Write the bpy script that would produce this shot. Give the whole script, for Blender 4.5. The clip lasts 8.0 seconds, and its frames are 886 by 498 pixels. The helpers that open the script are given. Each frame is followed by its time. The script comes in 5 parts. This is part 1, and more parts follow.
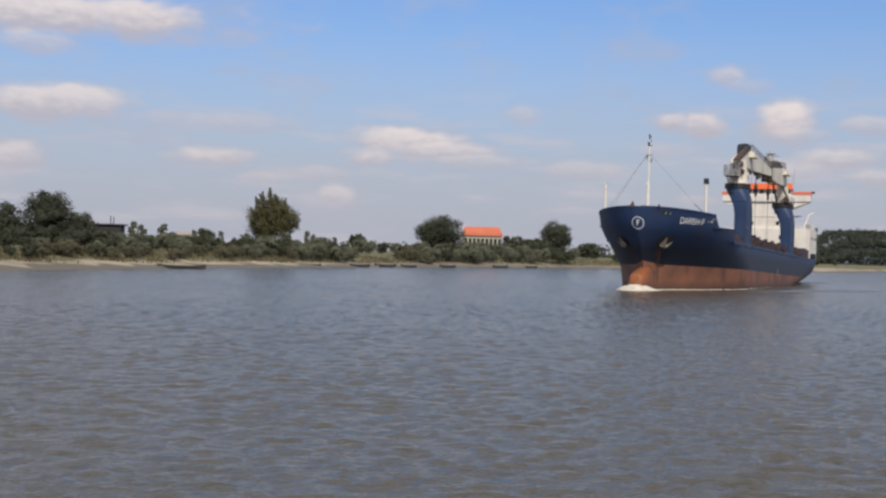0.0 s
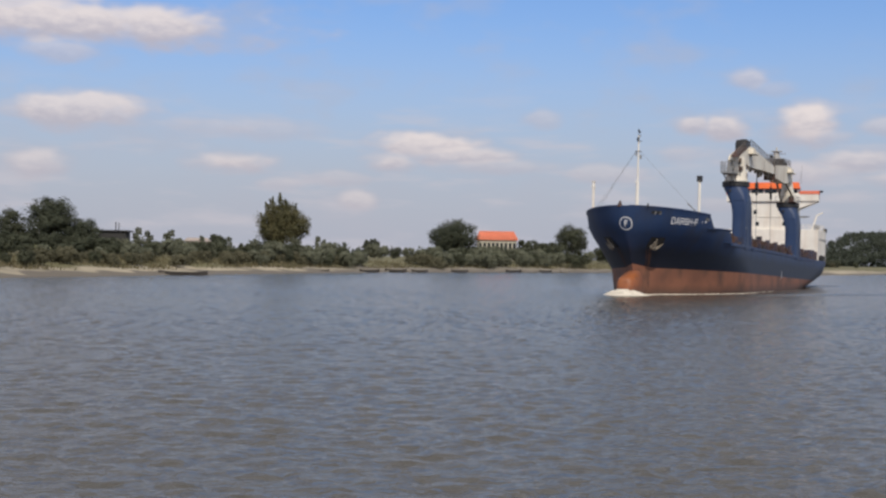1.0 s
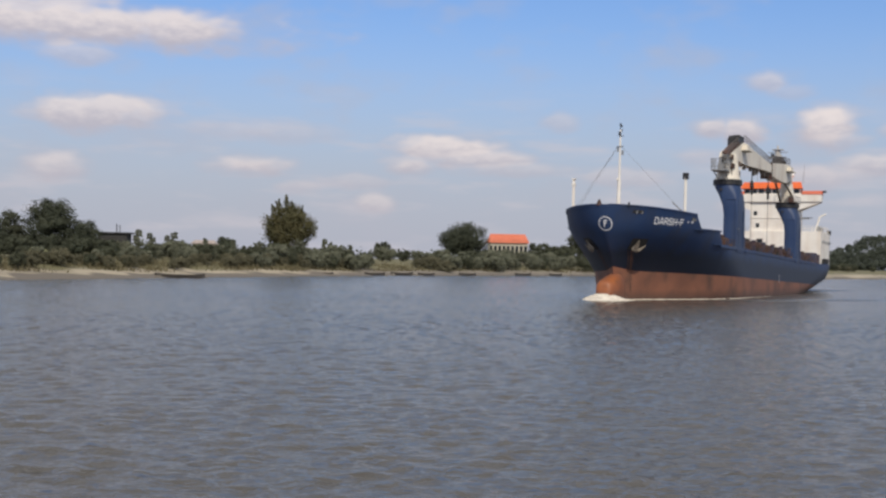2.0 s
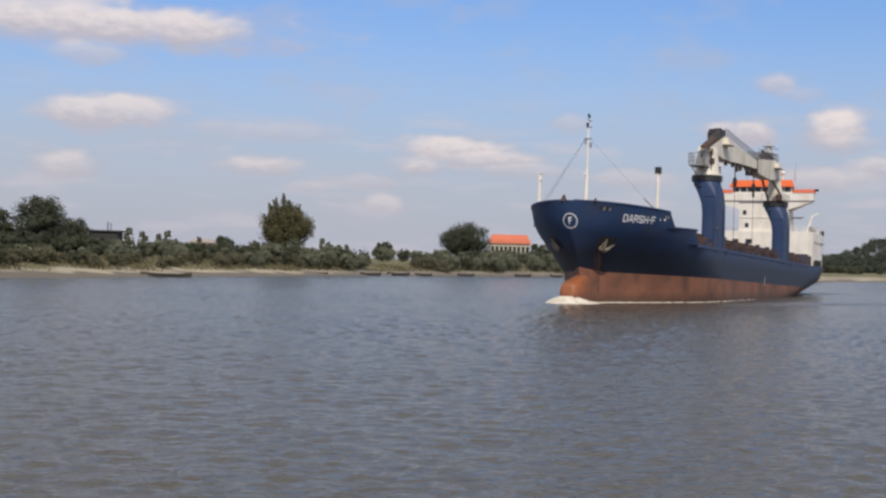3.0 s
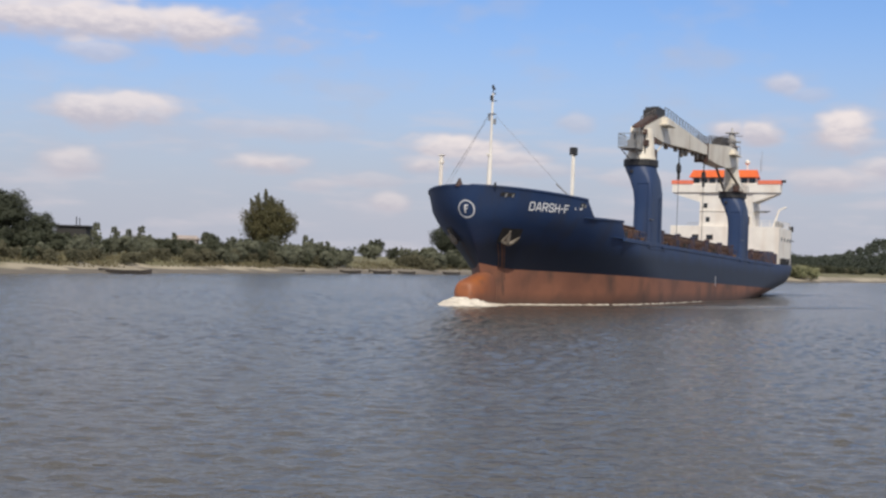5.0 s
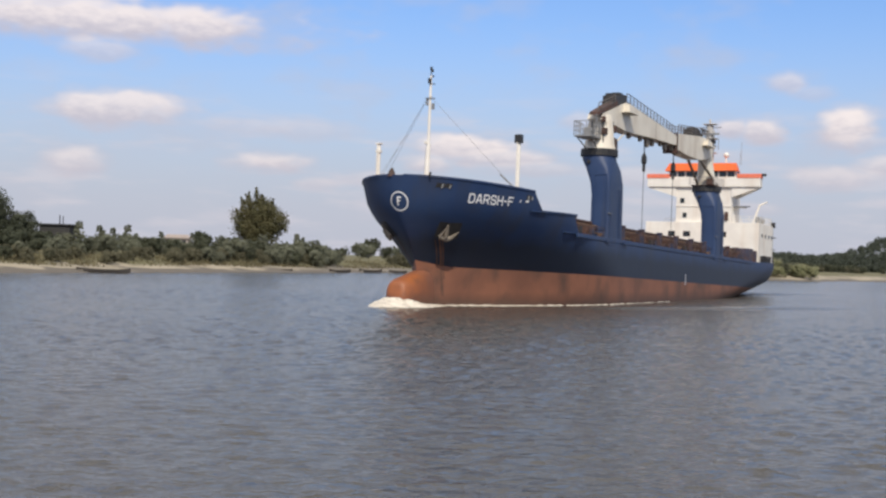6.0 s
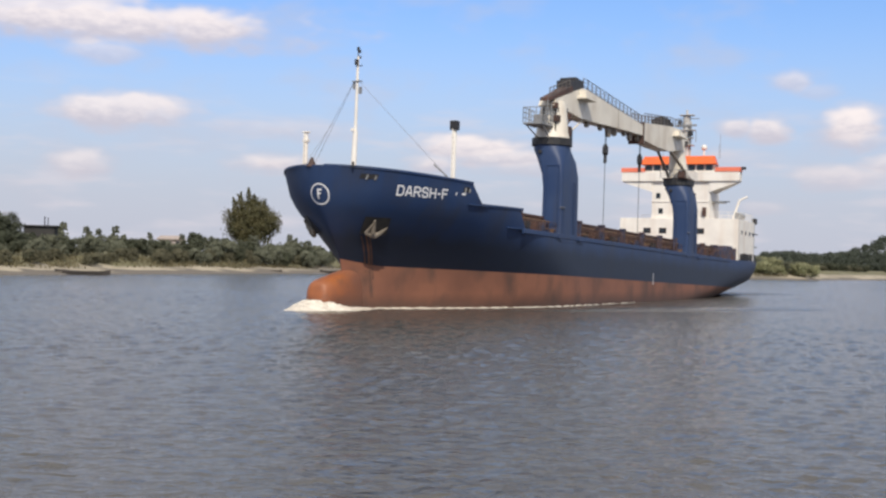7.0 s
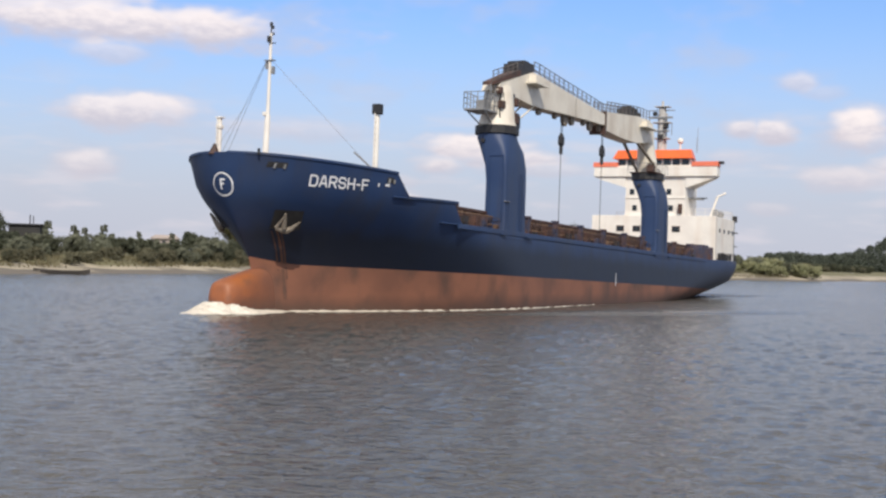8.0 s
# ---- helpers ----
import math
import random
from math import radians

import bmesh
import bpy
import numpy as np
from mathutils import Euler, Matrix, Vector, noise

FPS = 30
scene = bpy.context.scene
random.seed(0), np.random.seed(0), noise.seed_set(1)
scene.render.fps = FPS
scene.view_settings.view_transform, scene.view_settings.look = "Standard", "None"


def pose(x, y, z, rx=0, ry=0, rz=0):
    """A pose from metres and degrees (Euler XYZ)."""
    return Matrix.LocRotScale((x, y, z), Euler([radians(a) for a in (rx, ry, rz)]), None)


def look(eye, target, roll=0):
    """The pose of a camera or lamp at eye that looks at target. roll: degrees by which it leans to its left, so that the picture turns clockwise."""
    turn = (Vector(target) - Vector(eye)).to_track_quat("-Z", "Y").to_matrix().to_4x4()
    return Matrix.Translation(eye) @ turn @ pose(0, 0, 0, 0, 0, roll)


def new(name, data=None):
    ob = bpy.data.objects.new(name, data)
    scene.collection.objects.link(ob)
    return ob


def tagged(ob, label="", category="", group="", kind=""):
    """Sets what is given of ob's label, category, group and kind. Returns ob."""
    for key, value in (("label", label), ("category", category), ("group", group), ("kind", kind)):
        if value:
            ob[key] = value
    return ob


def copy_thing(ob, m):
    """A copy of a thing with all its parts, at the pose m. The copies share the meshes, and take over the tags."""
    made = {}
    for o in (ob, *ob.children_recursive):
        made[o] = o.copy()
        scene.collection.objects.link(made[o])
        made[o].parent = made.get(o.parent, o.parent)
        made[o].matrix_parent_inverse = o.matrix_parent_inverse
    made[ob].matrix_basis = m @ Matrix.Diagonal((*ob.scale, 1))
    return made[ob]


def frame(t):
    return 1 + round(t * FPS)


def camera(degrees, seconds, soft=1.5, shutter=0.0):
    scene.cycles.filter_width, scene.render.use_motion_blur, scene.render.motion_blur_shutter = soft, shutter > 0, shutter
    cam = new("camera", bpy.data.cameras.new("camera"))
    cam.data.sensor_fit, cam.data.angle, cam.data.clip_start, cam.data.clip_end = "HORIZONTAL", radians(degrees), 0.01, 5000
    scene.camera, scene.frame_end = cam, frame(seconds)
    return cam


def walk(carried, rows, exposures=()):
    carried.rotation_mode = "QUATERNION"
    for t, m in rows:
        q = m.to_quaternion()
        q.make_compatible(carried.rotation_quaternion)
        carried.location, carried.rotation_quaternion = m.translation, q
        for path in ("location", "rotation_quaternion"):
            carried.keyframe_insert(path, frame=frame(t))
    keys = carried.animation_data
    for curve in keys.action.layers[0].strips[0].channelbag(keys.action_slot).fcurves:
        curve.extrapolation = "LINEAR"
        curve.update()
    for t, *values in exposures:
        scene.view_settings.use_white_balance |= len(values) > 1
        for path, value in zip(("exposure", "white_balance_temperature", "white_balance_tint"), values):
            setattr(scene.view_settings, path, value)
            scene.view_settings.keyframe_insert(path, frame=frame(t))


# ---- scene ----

# ---------- camera: carried on a launch going up the river ----------
cam = camera(37.9, 8.0, soft=2.5)
EYE, VX, VY = 3.75, 2.752, 4.729
LOOK = [  # seconds, yaw, pitch, lean to the right
    (0.0, 0.0, 0.261, -1.435), (0.5, 0.462, 0.336, -1.278), (1.0, 0.945, 0.458, -1.084), (1.5, 1.417, 0.543, -1.051),
    (3.0, 2.1, 0.604, -1.493), (3.5, 2.176, 0.518, -1.615), (4.0, 2.181, 0.488, -1.683), (4.5, 2.284, 0.544, -1.738),
    (6.0, 2.503, 0.495, -1.713), (6.5, 2.611, 0.494, -1.553), (7.0, 2.729, 0.512, -1.459), (7.5, 2.795, 0.554, -1.524),
    (8.0, 2.993, 0.522, -1.582),
]
walk(cam, [(t, pose(VX * t, VY * t, EYE, 90 + p, 0, y) @ pose(0, 0, 0, 0, 0, -r)) for t, y, p, r in LOOK], exposures=[(0.0, -0.18), (1.5, -0.16), (3.5, -0.12), (4.5, -0.08), (6.0, 0.07), (6.5, 0.12), (8.0, 0.2)])

# ---------- light ----------
SUN_AZ, SUN_EL = 172.0, 44.0   # degrees clockwise from the y axis, and above the horizon
sun_dir = Vector((math.sin(radians(SUN_AZ)) * math.cos(radians(SUN_EL)), math.cos(radians(SUN_AZ)) * math.cos(radians(SUN_EL)), math.sin(radians(SUN_EL))))
sun = new("sun", bpy.data.lights.new("sun", "SUN"))
sun.data.energy, sun.data.angle, sun.data.color = 3.3, radians(0.6), (1.0, 0.92, 0.8)
sun.matrix_world = look(sun_dir * 100, (0, 0, 0))

# clouds: azimuth, elevation, half width, half height in degrees, density
CLOUDS = [
    (-17.5, 9.75, 6.0, 0.75, 1.0), (-20.5, 10.2, 4.0, 0.9, 0.9), (-17.6, 8.55, 1.3, 0.42, 0.6), (-17.2, 6.05, 2.4, 0.6, 0.9), (-16.2, 6.35, 1.2, 0.4, 0.9), (-18.6, 3.75, 1.0, 0.45, 0.75),
    (-10.2, 4.05, 1.35, 0.38, 0.9), (-8.2, 3.2, 0.7, 0.25, 0.4), (-1.7, 4.95, 1.9, 0.5, 0.95), (-0.4, 4.6, 1.9, 0.35, 0.85), (-3.4, 4.25, 0.9, 0.36, 0.85), (1.6, 4.15, 2.2, 0.25, 0.5), (-4.9, 2.5, 0.7, 0.4, 0.7),
    (-5.6, 3.5, 1.2, 0.28, 0.45), (3.3, 6.3, 0.7, 0.32, 0.5), (9.9, 6.1, 0.65, 0.36, 0.85), (11.3, 6.0, 0.75, 0.5, 0.9), (14.6, 6.0, 1.15, 0.72, 1.0), (15.2, 5.5, 1.0, 0.3, 0.6),
    (12.4, 8.0, 0.75, 0.36, 0.65), (13.3, 7.6, 0.7, 0.3, 0.4), (14.3, 3.9, 1.3, 0.4, 0.6), (16.9, 4.5, 1.3, 0.36, 0.75), (-9.6, 5.6, 2.4, 0.36, 0.45), (6.3, 3.85, 1.6, 0.3, 0.5), (9.2, 4.8, 0.7, 0.3, 0.4),
    (18.4, 5.9, 1.1, 0.3, 0.6), (19.0, 3.7, 1.2, 0.3, 0.6), (11.2, 2.6, 0.7, 0.25, 0.4),
]


def make_world():
    world = bpy.data.worlds.new("sky")
    scene.world = world
    world.use_nodes = True
    nt = world.node_tree
    nt.nodes.clear()
    N, Lk = nt.nodes.new, nt.links.new

    def math_node(op, a, b=None, clamp=False):
        n = N("ShaderNodeMath")
        n.operation, n.use_clamp = op, clamp
        for i, v in enumerate((a, b)):
            if v is None:
                continue
            if isinstance(v, (int, float)):
                n.inputs[i].default_value = v
            else:
                Lk(v, n.inputs[i])
        return n.outputs[0]

    def smooth(v, a, b):
        n = N("ShaderNodeMapRange")
        n.interpolation_type = "SMOOTHSTEP"
        Lk(v, n.inputs[0])
        n.inputs[1].default_value, n.inputs[2].default_value = a, b
        return n.outputs[0]

    def mix(f, a, b):
        n = N("ShaderNodeMix")
        n.data_type = "RGBA"
        for s, v in ((n.inputs[0], f), (n.inputs[6], a), (n.inputs[7], b)):
            if isinstance(v, (int, float)):
                s.default_value = v
            elif isinstance(v, tuple):
                s.default_value = (*v, 1)
            else:
                Lk(v, s)
        return n.outputs[2]

    sky = N("ShaderNodeTexSky")
    sky.sky_type, sky.sun_disc = "NISHITA", False
    sky.sun_elevation, sky.sun_rotation = radians(SUN_EL), radians(SUN_AZ)
    sky.air_density, sky.dust_density, sky.ozone_density = 1.2, 1.0, 2.5
    co = N("ShaderNodeTexCoord").outputs["Generated"]
    sep = N("ShaderNodeSeparateXYZ")
    Lk(co, sep.inputs[0])
    x, y, z = sep.outputs
    az = math_node("MULTIPLY", math_node("ARCTAN2", x, y), 180 / math.pi)
    el = math_node("MULTIPLY", math_node("ARCSINE", z), 180 / math.pi)
    # billows: noise in azimuth and elevation, stretched along the horizon
    comb = N("ShaderNodeCombineXYZ")
    Lk(az, comb.inputs[0]), Lk(math_node("MULTIPLY", el, 2.0), comb.inputs[1])
    noises = []
    for scale, detail in ((0.42, 2.0), (0.17, 3.0), (1.5, 2.0)):
        n = N("ShaderNodeTexNoise")
        n.inputs["Scale"].default_value, n.inputs["Detail"].default_value, n.inputs["Roughness"].default_value = scale, detail, 0.55
        Lk(comb.outputs[0], n.inputs["Vector"])
        noises.append(math_node("SUBTRACT", n.outputs[0], 0.5))
    wob = math_node("ADD", math_node("MULTIPLY", noises[0], 1.35), math_node("MULTIPLY", noises[2], 0.22))
    total = lit = None
    for a, e, w, h, d in CLOUDS:
        dx = math_node("DIVIDE", math_node("SUBTRACT", az, a), w * 1.75)
        dy = math_node("DIVIDE", math_node("SUBTRACT", el, e), h * 1.75)
        r = math_node("SQRT", math_node("ADD", math_node("MULTIPLY", dx, dx), math_node("MULTIPLY", dy, dy)))
        v = math_node("MULTIPLY", smooth(math_node("ADD", r, wob), 1.08, 0.32), d)
        total = v if total is None else math_node("MAXIMUM", total, v)
        crest = math_node("MULTIPLY", v, smooth(math_node("ADD", dy, math_node("MULTIPLY", noises[2], 0.9)), -0.6, 0.6))
        lit = crest if lit is None else math_node("MAXIMUM", lit, crest)
    # thin broken cover over the whole sky, thicker low down
    veil = math_node("MULTIPLY", smooth(math_node("ADD", noises[1], math_node("MULTIPLY", noises[0], 0.45)), -0.05, 0.35), 0.5)
    low = smooth(el, 12.0, 1.0)
    tint = N("ShaderNodeMix")
    tint.data_type, tint.blend_type = "RGBA", "MULTIPLY"
    tint.inputs[0].default_value = 1.0
    Lk(sky.outputs[0], tint.inputs[6])
    tint.inputs[7].default_value = (*AIR, 1)
    base = mix(math_node("MULTIPLY", low, 0.88), tint.outputs[2], HAZE)
    # long thin streaks low down, and an added grey above the view for reflections
    flat = N("ShaderNodeCombineXYZ")
    Lk(az, flat.inputs[0]), Lk(math_node("MULTIPLY", el, 5.0), flat.inputs[1])
    streak = N("ShaderNodeTexNoise")
    streak.inputs["Scale"].default_value, streak.inputs["Detail"].default_value, streak.inputs["Roughness"].default_value = 0.22, 5.0, 0.5
    Lk(flat.outputs[0], streak.inputs["Vector"])
    base = mix(veil, base, VEIL)
    base = mix(math_node("MULTIPLY", smooth(streak.outputs[0], 0.48, 0.72), math_node("MULTIPLY", smooth(el, 8.5, 4.5), 0.55)), base, STREAK)
    base = mix(math_node("MULTIPLY", smooth(el, 11.5, 20.0), 0.88), base, ADDED_GREY)
    top = mix(lit, CLOUD_SHADE, CLOUD_LIT)
    out = mix(math_node("MULTIPLY", total, 0.92), base, top)
    bg = N("ShaderNodeBackground")
    Lk(out, bg.inputs[0])
    bg.inputs[1].default_value = SKY
    Lk(bg.outputs[0], N("ShaderNodeOutputWorld").inputs[0])


SKY = 0.1
STREAK, ADDED_GREY = (6.6, 6.2, 6.7), (6.9, 6.75, 6.85)
AIR = (0.82, 1.0, 1.4)
HAZE, VEIL, CLOUD_SHADE, CLOUD_LIT = (4.95, 5.1, 6.05), (5.2, 5.2, 6.0), (5.6, 5.2, 5.8), (9.2, 8.2, 7.9)
make_world()


# ---------- materials ----------
def material(name, colour, second=None, rough=0.6, metal=0.0, scale=1.0, detail=4.0, bump=0.0, bump_scale=None, stretch=(1, 1, 1), spread=(0.35, 0.7),
             grime=None, grime_scale=0.3, grime_amount=0.5, grime_stretch=(1, 1, 1), island=0.0, objects=0.0, ior=1.5, specular=0.5):
    """A painted or natural surface: two colours in a fine noise, a second coarse one of dirt, a bump."""
    m = bpy.data.materials.new(name)
    m.use_nodes = True
    nt = m.node_tree
    b = nt.nodes["Principled BSDF"]
    b.inputs["Roughness"].default_value, b.inputs["Metallic"].default_value, b.inputs["IOR"].default_value = rough, metal, ior
    b.inputs["Specular IOR Level"].default_value = specular
    N, Lk = nt.nodes.new, nt.links.new
    co = N("ShaderNodeTexCoord").outputs["Object"]

    def noise_of(s, st, det):
        mp = N("ShaderNodeMapping")
        mp.inputs["Scale"].default_value = [s * k for k in st]
        Lk(co, mp.inputs[0])
        n = N("ShaderNodeTexNoise")
        n.inputs["Scale"].default_value, n.inputs["Detail"].default_value = 1.0, det
        Lk(mp.outputs[0], n.inputs["Vector"])
        return n.outputs[0]

    def ramp(v, a, c):
        n = N("ShaderNodeMapRange")
        Lk(v, n.inputs[0])
        n.inputs[1].default_value, n.inputs[2].default_value = a, c
        return n.outputs[0]

    def mixed(f, a, c, blend="MIX"):
        n = N("ShaderNodeMix")
        n.data_type, n.blend_type = "RGBA", blend
        for s, v in ((n.inputs[0], f), (n.inputs[6], a), (n.inputs[7], c)):
            if isinstance(v, (int, float)):
                s.default_value = v
            elif isinstance(v, tuple):
                s.default_value = (*v, 1)
            else:
                Lk(v, s)
        return n.outputs[2]

    second = second or tuple(c * 0.75 for c in colour)
    out = mixed(ramp(noise_of(scale, stretch, detail), *spread), colour, second)
    if grime:
        f = N("ShaderNodeMath")
        f.operation = "MULTIPLY"
        Lk(ramp(noise_of(grime_scale, grime_stretch, 5.0), 0.5, 0.72), f.inputs[0])
        f.inputs[1].default_value = grime_amount
        out = mixed(f.outputs[0], out, grime)
    for amount, node, socket in ((island, "ShaderNodeNewGeometry", "Random Per Island"), (objects, "ShaderNodeObjectInfo", "Random")):
        if amount:
            hsv = N("ShaderNodeHueSaturation")
            r = N("ShaderNodeMapRange")
            Lk(N(node).outputs[socket], r.inputs[0])
            r.inputs[3].default_value, r.inputs[4].default_value = 1 - amount, 1 + amount
            Lk(r.outputs[0], hsv.inputs["Value"])
            Lk(out, hsv.inputs["Color"])
            out = hsv.outputs[0]
    Lk(out, b.inputs["Base Color"])
    if bump:
        bn = N("ShaderNodeBump")
        bn.inputs["Strength"].default_value, bn.inputs["Distance"].default_value = 1.0, bump
        Lk(noise_of(bump_scale or scale, stretch, 4.0), bn.inputs["Height"])
        Lk(bn.outputs[0], b.inputs["Normal"])
    return m


M = dict(
    blue=material("blue_hull_paint", (0.019, 0.042, 0.112), (0.027, 0.051, 0.12), 0.5, specular=0.35, scale=0.5, bump=0.02, bump_scale=0.45, grime=(0.035, 0.04, 0.06), grime_scale=0.5, grime_stretch=(1.2, 1.2, 0.18), grime_amount=0.6),
    red=material("worn_red_antifouling", (0.232, 0.097, 0.057), (0.165, 0.071, 0.044), 0.62, spread=(0.42, 0.64), scale=0.3, stretch=(0.8, 0.8, 0.8), bump=0.02, bump_scale=0.5, grime=(0.09, 0.05, 0.036), grime_scale=0.42, grime_stretch=(1.0, 1.0, 0.6), grime_amount=1.0),
    bulb=material("orange_red_bulb_paint", (0.33, 0.105, 0.032), (0.24, 0.085, 0.04), 0.55, scale=0.6, grime=(0.16, 0.07, 0.04), grime_scale=0.9, grime_amount=0.7),
    white=material("white_ship_paint", (0.82, 0.78, 0.71), (0.73, 0.69, 0.63), 0.5, scale=0.6, grime=(0.5, 0.36, 0.25), grime_scale=0.8, grime_stretch=(1, 1, 0.15), grime_amount=0.3),
    crane=material("cream_crane_paint", (0.74, 0.69, 0.59), (0.66, 0.61, 0.52), 0.5, scale=0.7, grime=(0.34, 0.24, 0.15), grime_scale=0.35, grime_stretch=(1, 1, 0.6), grime_amount=0.4),
    orange=material("orange_paint", (0.85, 0.16, 0.03), (0.75, 0.13, 0.03), 0.45, scale=0.8),
    coral=material("faded_orange_paint", (0.82, 0.21, 0.12), (0.74, 0.18, 0.1), 0.5, scale=0.8),
    rust=material("rusty_brown_steel", (0.095, 0.046, 0.034), (0.045, 0.03, 0.026), 0.75, scale=1.2, bump=0.02),
    deck=material("red_brown_deck_paint", (0.16, 0.06, 0.045), (0.1, 0.05, 0.04), 0.8, scale=0.6),
    black=material("black_oily_steel", (0.018, 0.018, 0.02), (0.03, 0.028, 0.028), 0.55, scale=2.0),
    grey=material("galvanised_grey_steel", (0.3, 0.3, 0.3), (0.22, 0.22, 0.22), 0.5, 0.3, scale=2.0),
    stain=material("brown_rust_stain", (0.15, 0.07, 0.045), (0.09, 0.05, 0.036), 0.75, scale=1.5),
    post=material("scuffed_blue_brown_paint", (0.035, 0.042, 0.08), (0.09, 0.05, 0.045), 0.65, scale=1.6, spread=(0.4, 0.62)),
    tan=material("tan_rusty_pipe", (0.19, 0.115, 0.065), (0.11, 0.065, 0.042), 0.7, scale=1.0),
    mark=material("white_lettering_paint", (0.78, 0.78, 0.78), (0.7, 0.7, 0.72), 0.5, scale=3.0),
    pale=material("pale_grey_mast_paint", (0.55, 0.53, 0.5), (0.4, 0.38, 0.36), 0.55, scale=1.2),
    rail=material("rusty_grey_rail_steel", (0.13, 0.12, 0.115), (0.08, 0.06, 0.05), 0.6, scale=2.0),
    anchor=material("weathered_anchor_steel", (0.27, 0.23, 0.18), (0.15, 0.125, 0.1), 0.7, scale=3.0),
    glass=material("dark_window_glass", (0.02, 0.025, 0.03), (0.015, 0.02, 0.025), 0.08, scale=1.0),
    foam=material("white_water_foam", (0.74, 0.68, 0.58), (0.5, 0.45, 0.38), 0.8, scale=2.2, bump=0.12, bump_scale=3.5),
    bark=material("grey_brown_bark", (0.1, 0.08, 0.06), (0.06, 0.05, 0.04), 0.9, scale=4.0, bump=0.02),
    wood=material("tarred_boat_wood", (0.04, 0.034, 0.03), (0.07, 0.06, 0.052), 0.7, scale=3.0, stretch=(1, 6, 6)),
    wood_pale=material("weathered_boat_wood", (0.2, 0.18, 0.15), (0.12, 0.105, 0.09), 0.8, scale=3.0, stretch=(1, 6, 6)),
    tile=material("orange_clay_tile", (0.74, 0.24, 0.14), (0.62, 0.18, 0.1), 0.7, scale=0.8, objects=0.12),
    render_wall=material("cream_render", (0.5, 0.46, 0.36), (0.42, 0.38, 0.3), 0.85, scale=0.6),
    pink_wall=material("pinkish_render", (0.38, 0.32, 0.29), (0.32, 0.27, 0.24), 0.85, scale=0.6),
    shed=material("dark_shed_boards", (0.03, 0.03, 0.03), (0.045, 0.042, 0.04), 0.8, scale=1.5, stretch=(4, 4, 0.5)),
)


def leaf_material(name, colour, second, island=0.14, objects=0.12):
    m = material(name, colour, second, 0.75, scale=0.35, island=island, objects=objects, specular=0.25)
    b = m.node_tree.nodes["Principled BSDF"]
    N, Lk = m.node_tree.nodes.new, m.node_tree.links.new
    # sunlight also comes through the leaf
    through_leaf, mix, out = N("ShaderNodeBsdfTranslucent"), N("ShaderNodeMixShader"), m.node_tree.nodes["Material Output"]
    Lk(b.inputs["Base Color"].links[0].from_socket, through_leaf.inputs[0])
    mix.inputs[0].default_value = 0.3
    Lk(b.outputs[0], mix.inputs[1]), Lk(through_leaf.outputs[0], mix.inputs[2]), Lk(mix.outputs[0], out.inputs[0])
    return m


L = dict(
    poplar=leaf_material("poplar_leaves", (0.14, 0.125, 0.062), (0.09, 0.09, 0.046)),
    dark=leaf_material("dark_broadleaf_leaves", (0.085, 0.094, 0.062), (0.056, 0.065, 0.044)),
    mid=leaf_material("broadleaf_leaves", (0.088, 0.095, 0.06), (0.058, 0.064, 0.042)),
    willow=leaf_material("grey_green_willow_leaves", (0.18, 0.188, 0.132), (0.115, 0.122, 0.084)),
    olive=leaf_material("olive_scrub_leaves", (0.15, 0.142, 0.09), (0.1, 0.096, 0.06)),
    pale=leaf_material("pale_green_willow_leaves", (0.3, 0.3, 0.17), (0.2, 0.21, 0.11)),
    dry=leaf_material("dry_reed_blades", (0.17, 0.145, 0.085), (0.11, 0.1, 0.055)),
    # leaf green shifted slightly to blue, distance haze mixed into the colour
    wood=leaf_material("far_wood_leaves", (0.085, 0.098, 0.072), (0.062, 0.074, 0.058)),
)


def shade_band(m):
    """A ragged dark band low on the shell: the shade under its flare, as colour."""
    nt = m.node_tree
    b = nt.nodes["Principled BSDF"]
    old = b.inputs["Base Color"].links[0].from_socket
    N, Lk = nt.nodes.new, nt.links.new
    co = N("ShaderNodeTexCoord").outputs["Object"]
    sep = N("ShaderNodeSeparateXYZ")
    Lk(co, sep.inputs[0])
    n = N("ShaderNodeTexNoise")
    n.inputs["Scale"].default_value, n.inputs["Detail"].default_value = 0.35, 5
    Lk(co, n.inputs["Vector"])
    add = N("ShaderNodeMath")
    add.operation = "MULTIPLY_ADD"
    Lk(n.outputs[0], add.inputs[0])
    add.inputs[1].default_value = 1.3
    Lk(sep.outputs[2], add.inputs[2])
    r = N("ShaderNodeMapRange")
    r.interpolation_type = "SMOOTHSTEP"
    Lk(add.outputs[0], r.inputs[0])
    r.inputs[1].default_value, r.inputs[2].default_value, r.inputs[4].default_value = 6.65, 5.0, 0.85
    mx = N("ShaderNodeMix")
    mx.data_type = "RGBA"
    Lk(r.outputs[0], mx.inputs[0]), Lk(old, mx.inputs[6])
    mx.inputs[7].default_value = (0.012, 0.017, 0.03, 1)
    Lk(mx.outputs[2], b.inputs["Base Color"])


shade_band(M["blue"])


